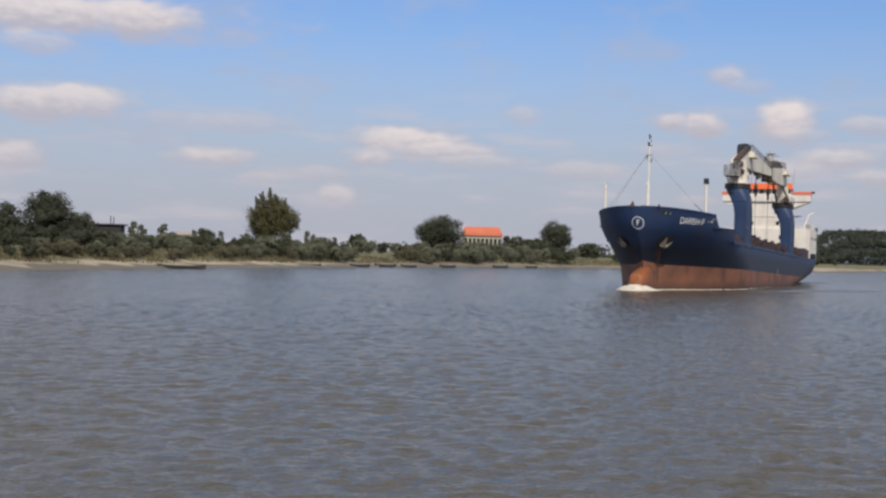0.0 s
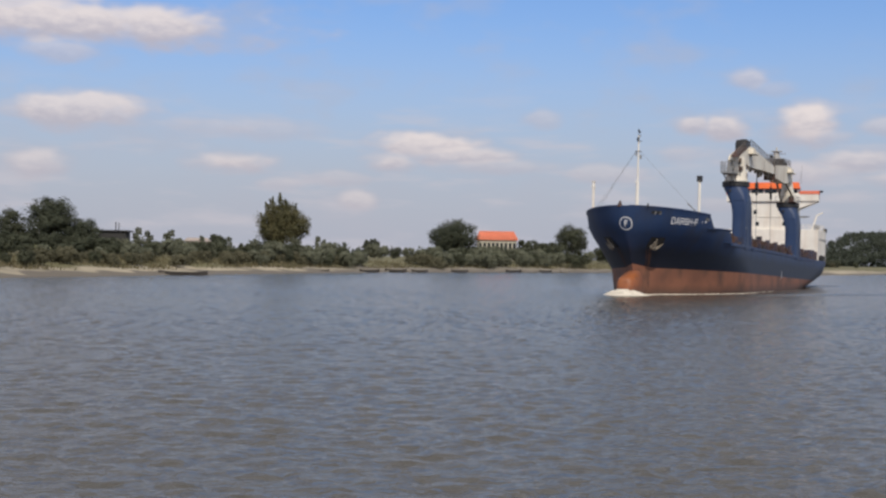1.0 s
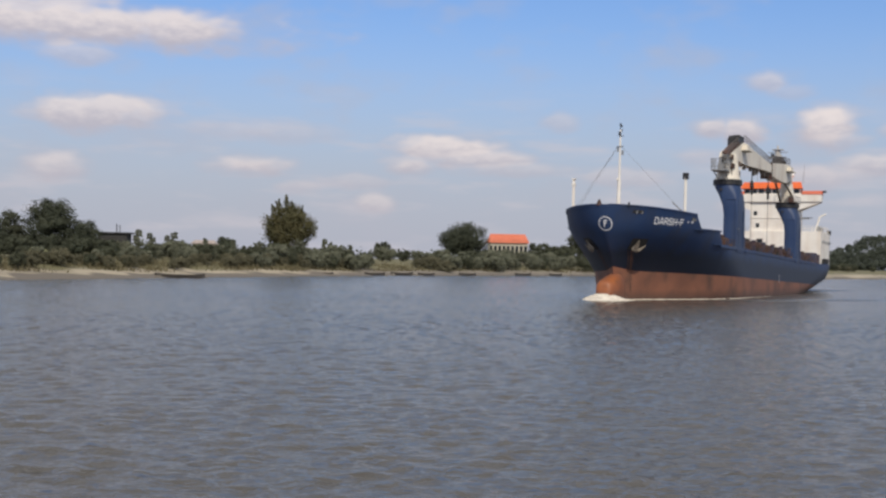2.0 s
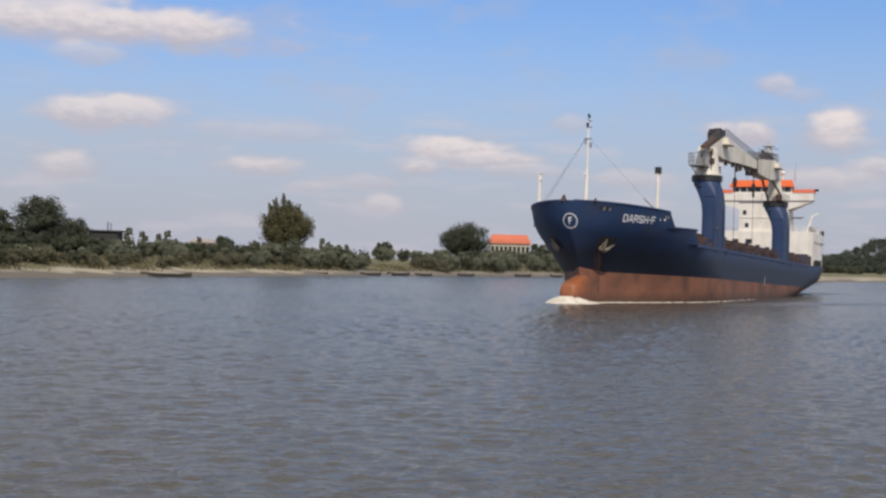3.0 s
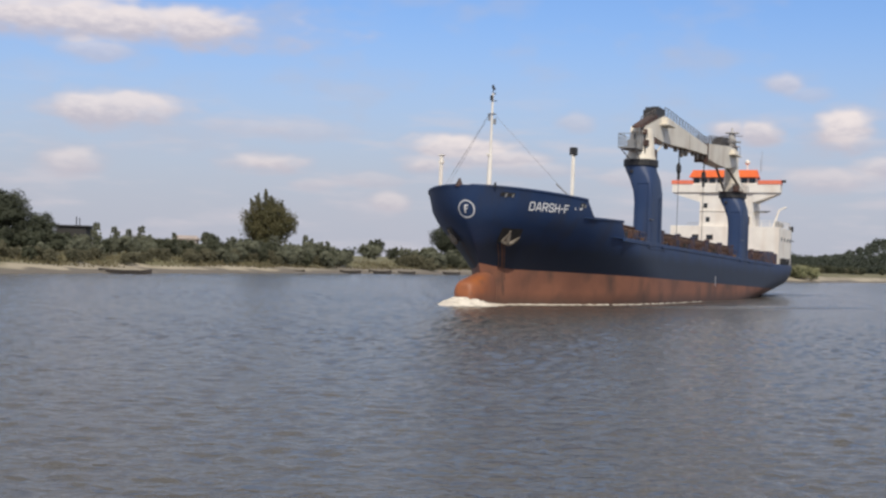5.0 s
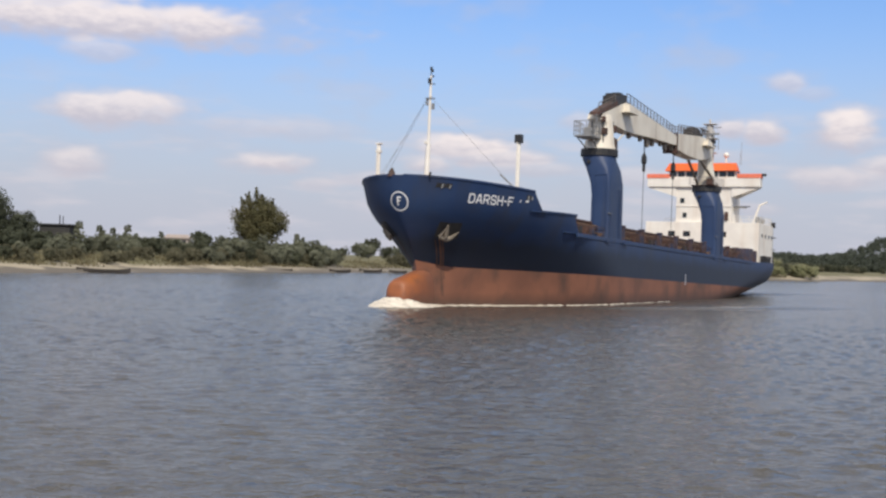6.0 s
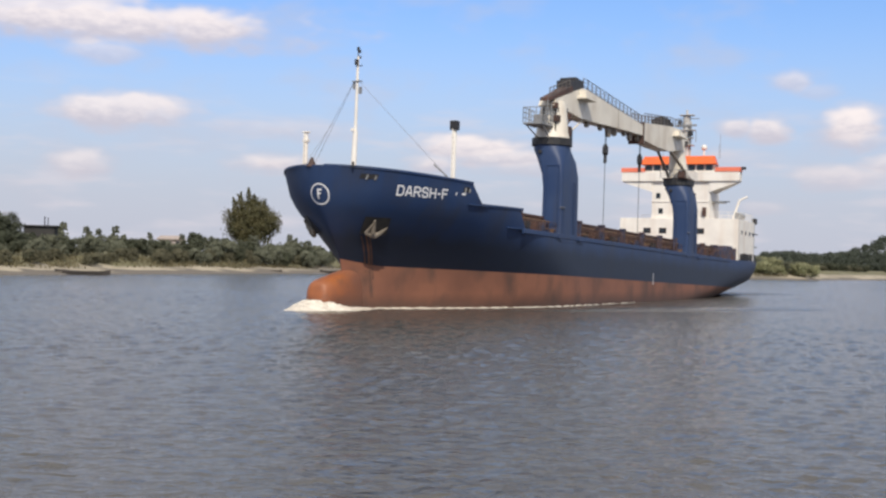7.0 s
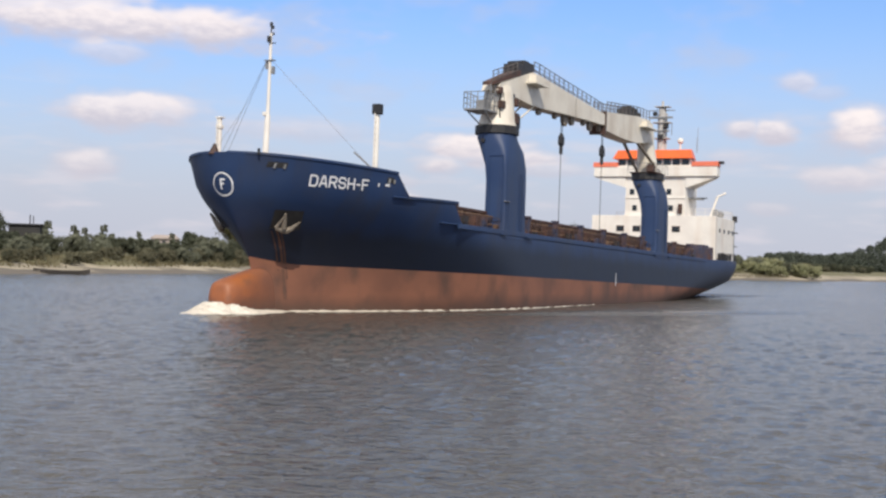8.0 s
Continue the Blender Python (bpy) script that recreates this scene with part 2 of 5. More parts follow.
def wet_band(m):
    """The lowest hand of the bottom paint, kept dark and slimy by the wash."""
    nt = m.node_tree
    b = nt.nodes["Principled BSDF"]
    old = b.inputs["Base Color"].links[0].from_socket
    N, Lk = nt.nodes.new, nt.links.new
    sep, n, add, r, mx = N("ShaderNodeSeparateXYZ"), N("ShaderNodeTexNoise"), N("ShaderNodeMath"), N("ShaderNodeMapRange"), N("ShaderNodeMix")
    Lk(N("ShaderNodeNewGeometry").outputs["Position"], sep.inputs[0])
    n.inputs["Scale"].default_value, n.inputs["Detail"].default_value = 0.6, 4
    Lk(N("ShaderNodeTexCoord").outputs["Object"], n.inputs["Vector"])
    add.operation = "MULTIPLY_ADD"
    Lk(n.outputs[0], add.inputs[0]), Lk(sep.outputs[2], add.inputs[2])
    add.inputs[1].default_value = -0.6
    Lk(add.outputs[0], r.inputs[0])
    r.inputs[1].default_value, r.inputs[2].default_value, r.inputs[4].default_value = 0.9, -0.1, 0.85
    mx.data_type = "RGBA"
    Lk(r.outputs[0], mx.inputs[0]), Lk(old, mx.inputs[6])
    mx.inputs[7].default_value = (0.075, 0.042, 0.03, 1)
    Lk(mx.outputs[2], b.inputs["Base Color"])


def worn_aft(m):
    """The bulb's bright paint gives way to the old bottom red behind its nose."""
    nt = m.node_tree
    b = nt.nodes["Principled BSDF"]
    old = b.inputs["Base Color"].links[0].from_socket
    N, Lk = nt.nodes.new, nt.links.new
    co = N("ShaderNodeTexCoord").outputs["Object"]
    sep, n, add, r, mx = N("ShaderNodeSeparateXYZ"), N("ShaderNodeTexNoise"), N("ShaderNodeMath"), N("ShaderNodeMapRange"), N("ShaderNodeMix")
    Lk(co, sep.inputs[0]), Lk(co, n.inputs["Vector"])
    n.inputs["Scale"].default_value, n.inputs["Detail"].default_value = 0.9, 4
    add.operation = "MULTIPLY_ADD"
    Lk(n.outputs[0], add.inputs[0]), Lk(sep.outputs[0], add.inputs[2])
    add.inputs[1].default_value = 3.0
    Lk(add.outputs[0], r.inputs[0])
    r.inputs[1].default_value, r.inputs[2].default_value = -1.0, -3.2
    mx.data_type = "RGBA"
    Lk(r.outputs[0], mx.inputs[0]), Lk(old, mx.inputs[6])
    mx.inputs[7].default_value = (0.225, 0.094, 0.055, 1)
    Lk(mx.outputs[2], b.inputs["Base Color"])


worn_aft(M["bulb"])
wet_band(M["red"])
wet_band(M["bulb"])


def ground_material():
    m = material("sandy_bank_and_grass", (0.35, 0.305, 0.225), (0.16, 0.14, 0.105), 0.95, spread=(0.45, 0.68), scale=0.055, bump=0.1, bump_scale=0.8)
    nt = m.node_tree
    b = nt.nodes["Principled BSDF"]
    old = b.inputs["Base Color"].links[0].from_socket
    N, Lk = nt.nodes.new, nt.links.new
    sep = N("ShaderNodeSeparateXYZ")
    Lk(N("ShaderNodeNewGeometry").outputs["Position"], sep.inputs[0])
    n = N("ShaderNodeTexNoise")
    n.inputs["Scale"].default_value, n.inputs["Detail"].default_value = 0.09, 5
    Lk(N("ShaderNodeTexCoord").outputs["Object"], n.inputs["Vector"])
    add = N("ShaderNodeMath")
    add.operation = "MULTIPLY_ADD"
    Lk(n.outputs[0], add.inputs[0])
    add.inputs[1].default_value = 2.2
    spit = N("ShaderNodeMapRange")   # the spit across the channel is bare sand
    Lk(sep.outputs[0], spit.inputs[0])
    spit.inputs[1].default_value, spit.inputs[2].default_value, spit.inputs[4].default_value = 70.0, 100.0, -0.7
    far = N("ShaderNodeMapRange")   # and only its near end
    Lk(sep.outputs[1], far.inputs[0])
    far.inputs[1].default_value, far.inputs[2].default_value = 760.0, 640.0
    bare = N("ShaderNodeMath")
    bare.operation = "MULTIPLY_ADD"
    Lk(spit.outputs[0], bare.inputs[0]), Lk(far.outputs[0], bare.inputs[1]), Lk(add.outputs[0], bare.inputs[2])
    Lk(sep.outputs[2], add.inputs[2])
    prev = old
    # the landing stretch is trodden grey mud, not pale sand
    here, away, both, mud = N("ShaderNodeMapRange"), N("ShaderNodeMapRange"), N("ShaderNodeMath"), N("ShaderNodeMix")
    for r, a, c in ((here, -40.0, -24.0), (away, 72.0, 60.0)):
        Lk(sep.outputs[0], r.inputs[0])
        r.inputs[1].default_value, r.inputs[2].default_value, r.inputs[4].default_value = a, c, 0.9
    both.operation, mud.data_type = "MULTIPLY", "RGBA"
    Lk(here.outputs[0], both.inputs[0]), Lk(away.outputs[0], both.inputs[1])
    Lk(both.outputs[0], mud.inputs[0]), Lk(prev, mud.inputs[6])
    mud.inputs[7].default_value = (0.17, 0.15, 0.125, 1)
    prev = mud.outputs[2]
    # wet mud at the water's edge, dry sand above it, then scrubby grass
    for lo, hi, col, height in ((1.85, 1.65, (0.13, 0.112, 0.09), add), (2.25, 2.7, (0.13, 0.12, 0.06), bare)):
        r = N("ShaderNodeMapRange")
        Lk(height.outputs[0], r.inputs[0])
        r.inputs[1].default_value, r.inputs[2].default_value = lo, hi
        mx = N("ShaderNodeMix")
        mx.data_type = "RGBA"
        Lk(r.outputs[0], mx.inputs[0]), Lk(prev, mx.inputs[6])
        mx.inputs[7].default_value = (*col, 1)
        prev = mx.outputs[2]
    Lk(prev, b.inputs["Base Color"])
    return m


def water_material():
    m = bpy.data.materials.new("silty_river_water")
    m.use_nodes = True
    nt = m.node_tree
    N, Lk = nt.nodes.new, nt.links.new
    b = nt.nodes["Principled BSDF"]
    b.inputs["Base Color"].default_value = (*WATER, 1)
    b.inputs["Roughness"].default_value, b.inputs["IOR"].default_value = 0.15, 1.33
    co = N("ShaderNodeTexCoord").outputs["Object"]
    height = None
    for scale, stretch, amp in WAVES:
        mp = N("ShaderNodeMapping")
        mp.inputs["Scale"].default_value = (scale * stretch[0], scale * stretch[1], 1)
        mp.inputs["Rotation"].default_value = (0, 0, radians(stretch[2]))
        Lk(co, mp.inputs[0])
        n = N("ShaderNodeTexNoise")
        n.inputs["Scale"].default_value, n.inputs["Detail"].default_value, n.inputs["Roughness"].default_value, n.inputs["Distortion"].default_value = 1.0, 3.0, 0.5, 0.4
        Lk(mp.outputs[0], n.inputs["Vector"])
        mul = N("ShaderNodeMath")
        mul.operation = "MULTIPLY_ADD"
        Lk(n.outputs[0], mul.inputs[0])
        mul.inputs[1].default_value = amp
        if height:
            Lk(height, mul.inputs[2])
        else:
            mul.inputs[2].default_value = 0
        height = mul.outputs[0]
    bn = N("ShaderNodeBump")
    bn.inputs["Strength"].default_value, bn.inputs["Distance"].default_value = 1.0, 1.0
    Lk(height, bn.inputs["Height"])
    Lk(bn.outputs[0], b.inputs["Normal"])
    return m


WATER = (0.068, 0.064, 0.057)
WAVES = ((1.1, (1.0, 1.6, 20), 0.15), (3.4, (1.0, 1.5, -12), 0.085), (0.13, (1.0, 2.4, 8), 0.06))
M["water"], M["ground"] = water_material(), ground_material()


# ---------- mesh helpers ----------
def mesh_of(name, verts, faces, mat, smooth=False):
    me = bpy.data.meshes.new(name)
    me.from_pydata([tuple(v) for v in verts], [], faces)
    me.materials.append(mat)
    if smooth:
        me.polygons.foreach_set("use_smooth", [True] * len(me.polygons))
    me.update()
    return me


def part(name, bm, mat, parent=None, label="", smooth=False, m=None):
    if smooth:
        for e in bm.edges:
            if len(e.link_faces) == 2 and e.calc_face_angle(0) > radians(38):
                e.smooth = False
    me = bpy.data.meshes.new(name)
    bm.to_mesh(me)
    bm.free()
    me.materials.append(mat)
    if smooth:
        me.polygons.foreach_set("use_smooth", [True] * len(me.polygons))
    ob = new(name, me)
    if parent:
        ob.parent = parent
    if m is not None:
        ob.matrix_basis = m
    return tagged(ob, label)


def piece(name, me, parent, m=None, label=""):
    ob = new(name, me)
    ob.parent = parent
    if m is not None:
        ob.matrix_basis = m
    return tagged(ob, label)


def empty(name, m=None):
    ob = new(name)
    ob.empty_display_size = 0.5
    if m is not None:
        ob.matrix_basis = m
    return ob


def box(bm, x0, x1, y0, y1, z0, z1, bevel=0.0):
    r = bmesh.ops.create_cube(bm, size=1.0)
    vs = r["verts"]
    bmesh.ops.transform(bm, matrix=Matrix.LocRotScale(((x0 + x1) / 2, (y0 + y1) / 2, (z0 + z1) / 2), None, (abs(x1 - x0), abs(y1 - y0), abs(z1 - z0))), verts=vs)
    if bevel:
        es = {e for v in vs for e in v.link_edges}
        bmesh.ops.bevel(bm, geom=list(es), offset=bevel, segments=2, profile=0.7, affect="EDGES")
    return bm


def boxes(*rows, bevel=0.0):
    bm = bmesh.new()
    for r in rows:
        box(bm, *r, bevel=bevel)
    return bm


def rod(bm, a, b, r, r2=None, seg=8):
    a, b = Vector(a), Vector(b)
    d = b - a
    q = d.to_track_quat("Z", "Y").to_matrix().to_4x4()
    bmesh.ops.create_cone(bm, cap_ends=True, segments=seg, radius1=r, radius2=r if r2 is None else r2, depth=d.length, matrix=Matrix.Translation((a + b) / 2) @ q)
    return bm


def rods(*rows, seg=6):
    bm = bmesh.new()
    for a, b, r in rows:
        rod(bm, a, b, r, seg=seg)
    return bm


def loft(bm, rings, close=True):
    """Skin closed rings of equally many points; caps at both ends."""
    vr = [[bm.verts.new(p) for p in ring] for ring in rings]
    n = len(vr[0])
    for a, b in zip(vr, vr[1:]):
        for i in range(n):
            bm.faces.new((a[i], a[(i + 1) % n], b[(i + 1) % n], b[i]))
    if close:
        bm.faces.new(list(reversed(vr[0])))
        bm.faces.new(vr[-1])
    bmesh.ops.recalc_face_normals(bm, faces=bm.faces[:])
    return bm


def prism(bm, outline, y0, y1, axis="y"):
    """An outline in x and z, thick along y."""
    return loft(bm, [[(x, y, z) for x, z in outline] for y in (y0, y1)])


def interp(x, table):
    return float(np.interp(x, [r[0] for r in table], [r[1] for r in table]))


# ---------- land and water ----------
SHORE = [(-110, 20), (-88, 80), (-75, 120), (-66, 150), (-61, 180), (-56, 208), (-49, 233), (-42, 262), (-34, 298), (-27, 320), (-18, 344), (-6, 370), (19, 415), (45, 465),
         (75, 492), (108, 488), (133, 504), (150, 545), (182, 592), (262, 770), (430, 1010), (760, 1450)]
INLAND = Vector((-0.75, 0.66, 0))


def shore_at(s):
    """A point of the waterline, s in 0..1 along it."""
    k = s * (len(SHORE) - 1)
    i = min(int(k), len(SHORE) - 2)
    a, b = Vector((*SHORE[i], 0)), Vector((*SHORE[i + 1], 0))
    p = a.lerp(b, k - i)
    return p + Vector((noise.noise((k * 2.3, 0, 0)), noise.noise((k * 2.3, 5, 0)), 0)) * 2.2


BANK = [(-25, -3.0), (-6, -0.7), (0, -0.02), (3, 0.4), (7, 0.95), (11, 1.35), (16, 2.2), (24, 3.0), (40, 3.4), (90, 3.8), (250, 4.5), (600, 6), (1500, 8), (3500, 8)]


def land_height(off, p):
    z = interp(off, BANK)
    return z + (noise.noise((p.x * 0.07, p.y * 0.07, 0)) * 0.5 + noise.noise((p.x * 0.25, p.y * 0.25, 3)) * 0.2) * min(1, max(0, (off - 1) / 8))


def build_land():
    offs = [b[0] for b in BANK]
    offs = sorted(set(offs + [1.5, 5, 9, 13, 19, 30, 60]))
    n = 420
    verts, faces = [], []
    for i in range(n + 1):
        base = shore_at(i / n)
        for o in offs:
            p = base + INLAND * o
            verts.append((p.x, p.y, land_height(o, p)))
    w = len(offs)
    for i in range(n):
        for j in range(w - 1):
            faces.append((i * w + j, (i + 1) * w + j, (i + 1) * w + j + 1, i * w + j + 1))
    tagged(new("ground", mesh_of("ground", verts, faces, M["ground"], True)), "low sandy river bank with scrubby grass behind", "ground", kind="structure")
    build_water()


def build_water():
    """One sheet to the horizon, with real wavelets where the launch passes."""
    far = np.array([2, 5, 10, 20, 40, 80, 160, 320, 640, 1280, 2600, 4800.0])
    side = np.cumsum(np.linspace(0.26, 1.1, 120))
    xs = np.concatenate([-30 - side[-1] - far[::-1], -30 - side[::-1], np.arange(-30, -11, 0.26), np.arange(-11, 33, 0.16), np.arange(33, 60, 0.26), 60 + side, 60 + side[-1] + far])
    deep = 60 + np.cumsum(np.linspace(0.2, 1.3, 340))
    ys = np.concatenate([10 - far[::-1], np.arange(10, 60, 0.16), deep, deep[-1] + far])
    X, Y = np.meshgrid(xs, ys, indexing="ij")
    rng = np.random.default_rng(4)
    Z = np.zeros_like(X)
    for k in range(54):
        lam = 0.42 * (1.25 / 0.42) ** rng.random()
        a = radians(WIND) + rng.normal() * 0.8
        kx, ky = 2 * math.pi / lam * math.cos(a), 2 * math.pi / lam * math.sin(a)
        ph = kx * X + ky * Y + rng.uniform(0, 6.3) + 0.8 * np.sin(X * 0.11 + k) + 0.8 * np.sin(Y * 0.09 + 2 * k)
        Z += STEEP * lam * (np.sin(ph) + 0.25 * np.sin(2 * ph + 0.6))
    gust = 0.75 + 0.25 * np.sin(X * 0.05 + 1.3 * np.sin(Y * 0.03)) * np.sin(Y * 0.07 + 0.7)
    fade = np.clip((X + 110) / 8, 0, 1) * np.clip((140 - X) / 8, 0, 1) * np.clip((Y - 10) / 3, 0, 1) * np.clip((deep[-1] - 2 - Y) / 60, 0, 1)
    Z *= gust * fade
    nx, ny = X.shape
    me = bpy.data.meshes.new("water")
    idx = np.arange(nx * ny).reshape(nx, ny)
    quads = np.stack([idx[:-1, :-1], idx[1:, :-1], idx[1:, 1:], idx[:-1, 1:]], -1).reshape(-1, 4)
    me.vertices.add(nx * ny)
    me.vertices.foreach_set("co", np.stack([X, Y, Z], -1).ravel().astype(np.float32))
    me.loops.add(quads.size)
    me.loops.foreach_set("vertex_index", quads.ravel().astype(np.int32))
    me.polygons.add(len(quads))
    me.polygons.foreach_set("loop_start", np.arange(0, quads.size, 4, dtype=np.int32))
    me.polygons.foreach_set("use_smooth", np.ones(len(quads), dtype=bool))
    me.update(calc_edges=True)
    me.validate()
    me.materials.append(M["water"])
    tagged(new("water", me), "wide grey-brown river with small wind ripples", "river", kind="structure")


WIND, STEEP = 75.0, 0.0063


build_land()


def at_bank(x, y):
    """The height of the land at a place, by its way from the waterline."""
    best, off = 1e9, 0
    for i in range(0, 421, 1):
        p = shore_at(i / 420)
        d = Vector((x, y, 0)) - p
        o = d.dot(INLAND)
        q = (d - INLAND * o).length
        if q < best:
            best, off = q, o
    return land_height(off, Vector((x, y, 0)))


# ---------- the cargo ship: x to the bow, y to port, z up from its own waterline ----------
PAINT, DECK, FC_DECK, HALF = 2.75, 6.25, 8.6, 8.7
BOW_LINES = [  # height, stem, length of the entrance, fullness
    (-1.5, -4.4, 28.5, 1.08), (0.0, -4.0, 27.5, 1.03), (2.75, -3.7, 26, 1.0), (5.0, -1.9, 23, 0.8), (6.6, -0.5, 20, 0.66), (7.6, 0.0, 18.5, 0.6), (9.8, 0.4, 18, 0.52)]
SHEER = [(-200, 6.72), (-105, 6.7), (-92, 6.38), (-86, DECK), (-17.3, DECK), (-17.2, 7.85), (-10.9, 7.75), (-9.7, 9.3), (0.5, 9.75)]


def lines_at(z):
    zs = [r[0] for r in BOW_LINES]
    return [float(np.interp(z, zs, [r[k] for r in BOW_LINES])) for k in (1, 2, 3)]


def stern_at(z):
    """Where the counter ends at a height, and how far forward its run begins."""
    return interp(z, [(-1.5, -80), (0.0, -87.5), (1.2, -91.5), (2.1, -96.0), (2.75, -99.2), (3.6, -102.6), (4.6, -104.9), (5.6, -105.7), (6.25, -105.6), (6.8, -105.2), (10, -105.2)])


def half_breadth(x, z):
    stem, length, full = lines_at(z)
    s = (stem - x) / length
    y = HALF if s >= 1 else (0 if s <= 0 else HALF * (1 - (1 - s) ** 2) ** full)
    end = stern_at(z)
    run = interp(z, [(-1.5, 34), (0, 30), (2.75, 22), (6.3, 14)])
    q = (x - end) / run
    if q < 1:
        floor = interp(z, [(-1.5, 0.0), (0, 0.35), (2.0, 0.6), (4.0, 0.82), (6.3, 0.88)])
        y = min(y, HALF * (floor + (1 - floor) * (1 - (1 - max(q, 0)) ** 2.2)))
    return y


def hull_x(u, z):
    stem, end = lines_at(z)[0], stern_at(z)
    return stem + (end - stem) * u


def hull_skin(levels, top=False):
    """Both sides of the shell between heights; the uppermost row follows the sheer."""
    us = [(i / 30) ** 1.9 * 0.26 for i in range(31)] + [0.26 + 0.74 * i / 44 for i in range(1, 45)]
    if top:
        extra = [0.0942, 0.1057, 0.1659, 0.1668]
        us = sorted(us + extra)
    bm = bmesh.new()
    grid = []
    for k, z in enumerate(levels):
        row = []
        for u in us:
            x0 = hull_x(u, 8.5 if top else z)
            zt = interp(x0, SHEER) if top else None
            line = PAINT + 0.42 * max(0.0, 1 - u / 0.03) ** 1.3   # the red is cut in higher round the stem
            zz = line if z == PAINT else z
            if top:
                zz = line + (z - levels[0]) / (levels[-1] - levels[0]) * (zt - line)
            x = hull_x(u, zz)
            row.append((x, half_breadth(x, zz), zz))
        grid.append(row)
    for side in (1, -1):
        vs = [[bm.verts.new((x, y * side, z)) for x, y, z in row] for row in grid]
        for a, b in zip(vs, vs[1:]):
            for i in range(len(us) - 1):
                bm.faces.new((a[i], a[i + 1], b[i + 1], b[i]) if side > 0 else (b[i], b[i + 1], a[i + 1], a[i]))
        if side > 0:
            port = vs
    for a, b, c, d in zip(port, port[1:], vs, vs[1:]):   # the transom
        bm.faces.new((a[-1], c[-1], d[-1], b[-1]))
    bmesh.ops.remove_doubles(bm, verts=bm.verts[:], dist=0.002)
    bmesh.ops.recalc_face_normals(bm, faces=bm.faces[:])
    return bm


def on_hull(x, z, lift=0.03):
    """A frame on the port shell: place, and the turn by which x runs aft along it and y up."""
    e = 0.25
    p = Vector((x, half_breadth(x, z), z))
    t = (Vector((x - e, half_breadth(x - e, z), z)) - p).normalized()
    up = (Vector((x, half_breadth(x, z + e), z + e)) - p)
    up = (up - t * up.dot(t)).normalized()
    n = t.cross(up)
    m = Matrix((t, up, n)).transposed().to_4x4()
    m.translation = p + n * lift
    return m


def flat_on_hull(bm_polys, x, z, lift=0.03):
    """Outlines (in metres aft and up) laid on the port shell round a place."""
    bm = bmesh.new()
    for poly in bm_polys:
        vs = []
        for a, b in poly:
            q = on_hull(x - a, z + b, lift)
            vs.append(bm.verts.new(q.translation))
        bm.faces.new(vs)
    bmesh.ops.recalc_face_normals(bm, faces=bm.faces[:])
    return bm


def drip(x, z, low, wide):
    """A ragged run of rust that follows the steepest way down the shell and widens."""
    bm = bmesh.new()
    rows = []
    while z > low:
        hx = (half_breadth(x + 0.1, z) - half_breadth(x - 0.1, z)) / 0.2
        hz = (half_breadth(x, z + 0.1) - half_breadth(x, z - 0.1)) / 0.2
        q = 1 + hx * hx + hz * hz
        w = wide * (1 + 0.7 * noise.noise((x, z * 1.7, 3))) + wide * 0.35 * len(rows) * 0.2
        rows.append([bm.verts.new(on_hull(x + o, z, 0.025).translation) for o in (w, -w)])
        if len(rows) > 1:
            bm.faces.new((rows[-2][0], rows[-2][1], rows[-1][1], rows[-1][0]))
        slope = -(hz * hx / q) / (1 - hz * hz / q)
        x -= max(0.2, min(1.5, 1.9 * slope)) * 0.2
        z -= 0.2
    return bm


# block letters with cut corners, as strokes between points of a cell one wide and one high
GLYPHS = {
    "D": [[(0, 0), (0, 1), (0.72, 1), (1, 0.8), (1, 0.2), (0.72, 0), (0, 0)]],
    "A": [[(0, 0), (0.38, 1), (0.62, 1), (1, 0)], [(0.16, 0.3), (0.84, 0.3)]],
    "R": [[(0, 0), (0, 1), (0.75, 1), (1, 0.85), (1, 0.6), (0.75, 0.46), (0, 0.46)], [(0.55, 0.46), (1, 0)]],
    "S": [[(1, 0.78), (0.78, 1), (0.22, 1), (0, 0.82), (0, 0.64), (0.22, 0.52), (0.78, 0.48), (1, 0.36), (1, 0.18), (0.78, 0), (0.22, 0), (0, 0.22)]],
    "H": [[(0, 0), (0, 1)], [(1, 0), (1, 1)], [(0, 0.5), (1, 0.5)]],
    "-": [[(0, 0.48), (1, 0.48)]],
    "F": [[(0, 0), (0, 1), (1, 1)], [(0, 0.52), (0.8, 0.52)]],
}
CELLS = {"-": 0.24}


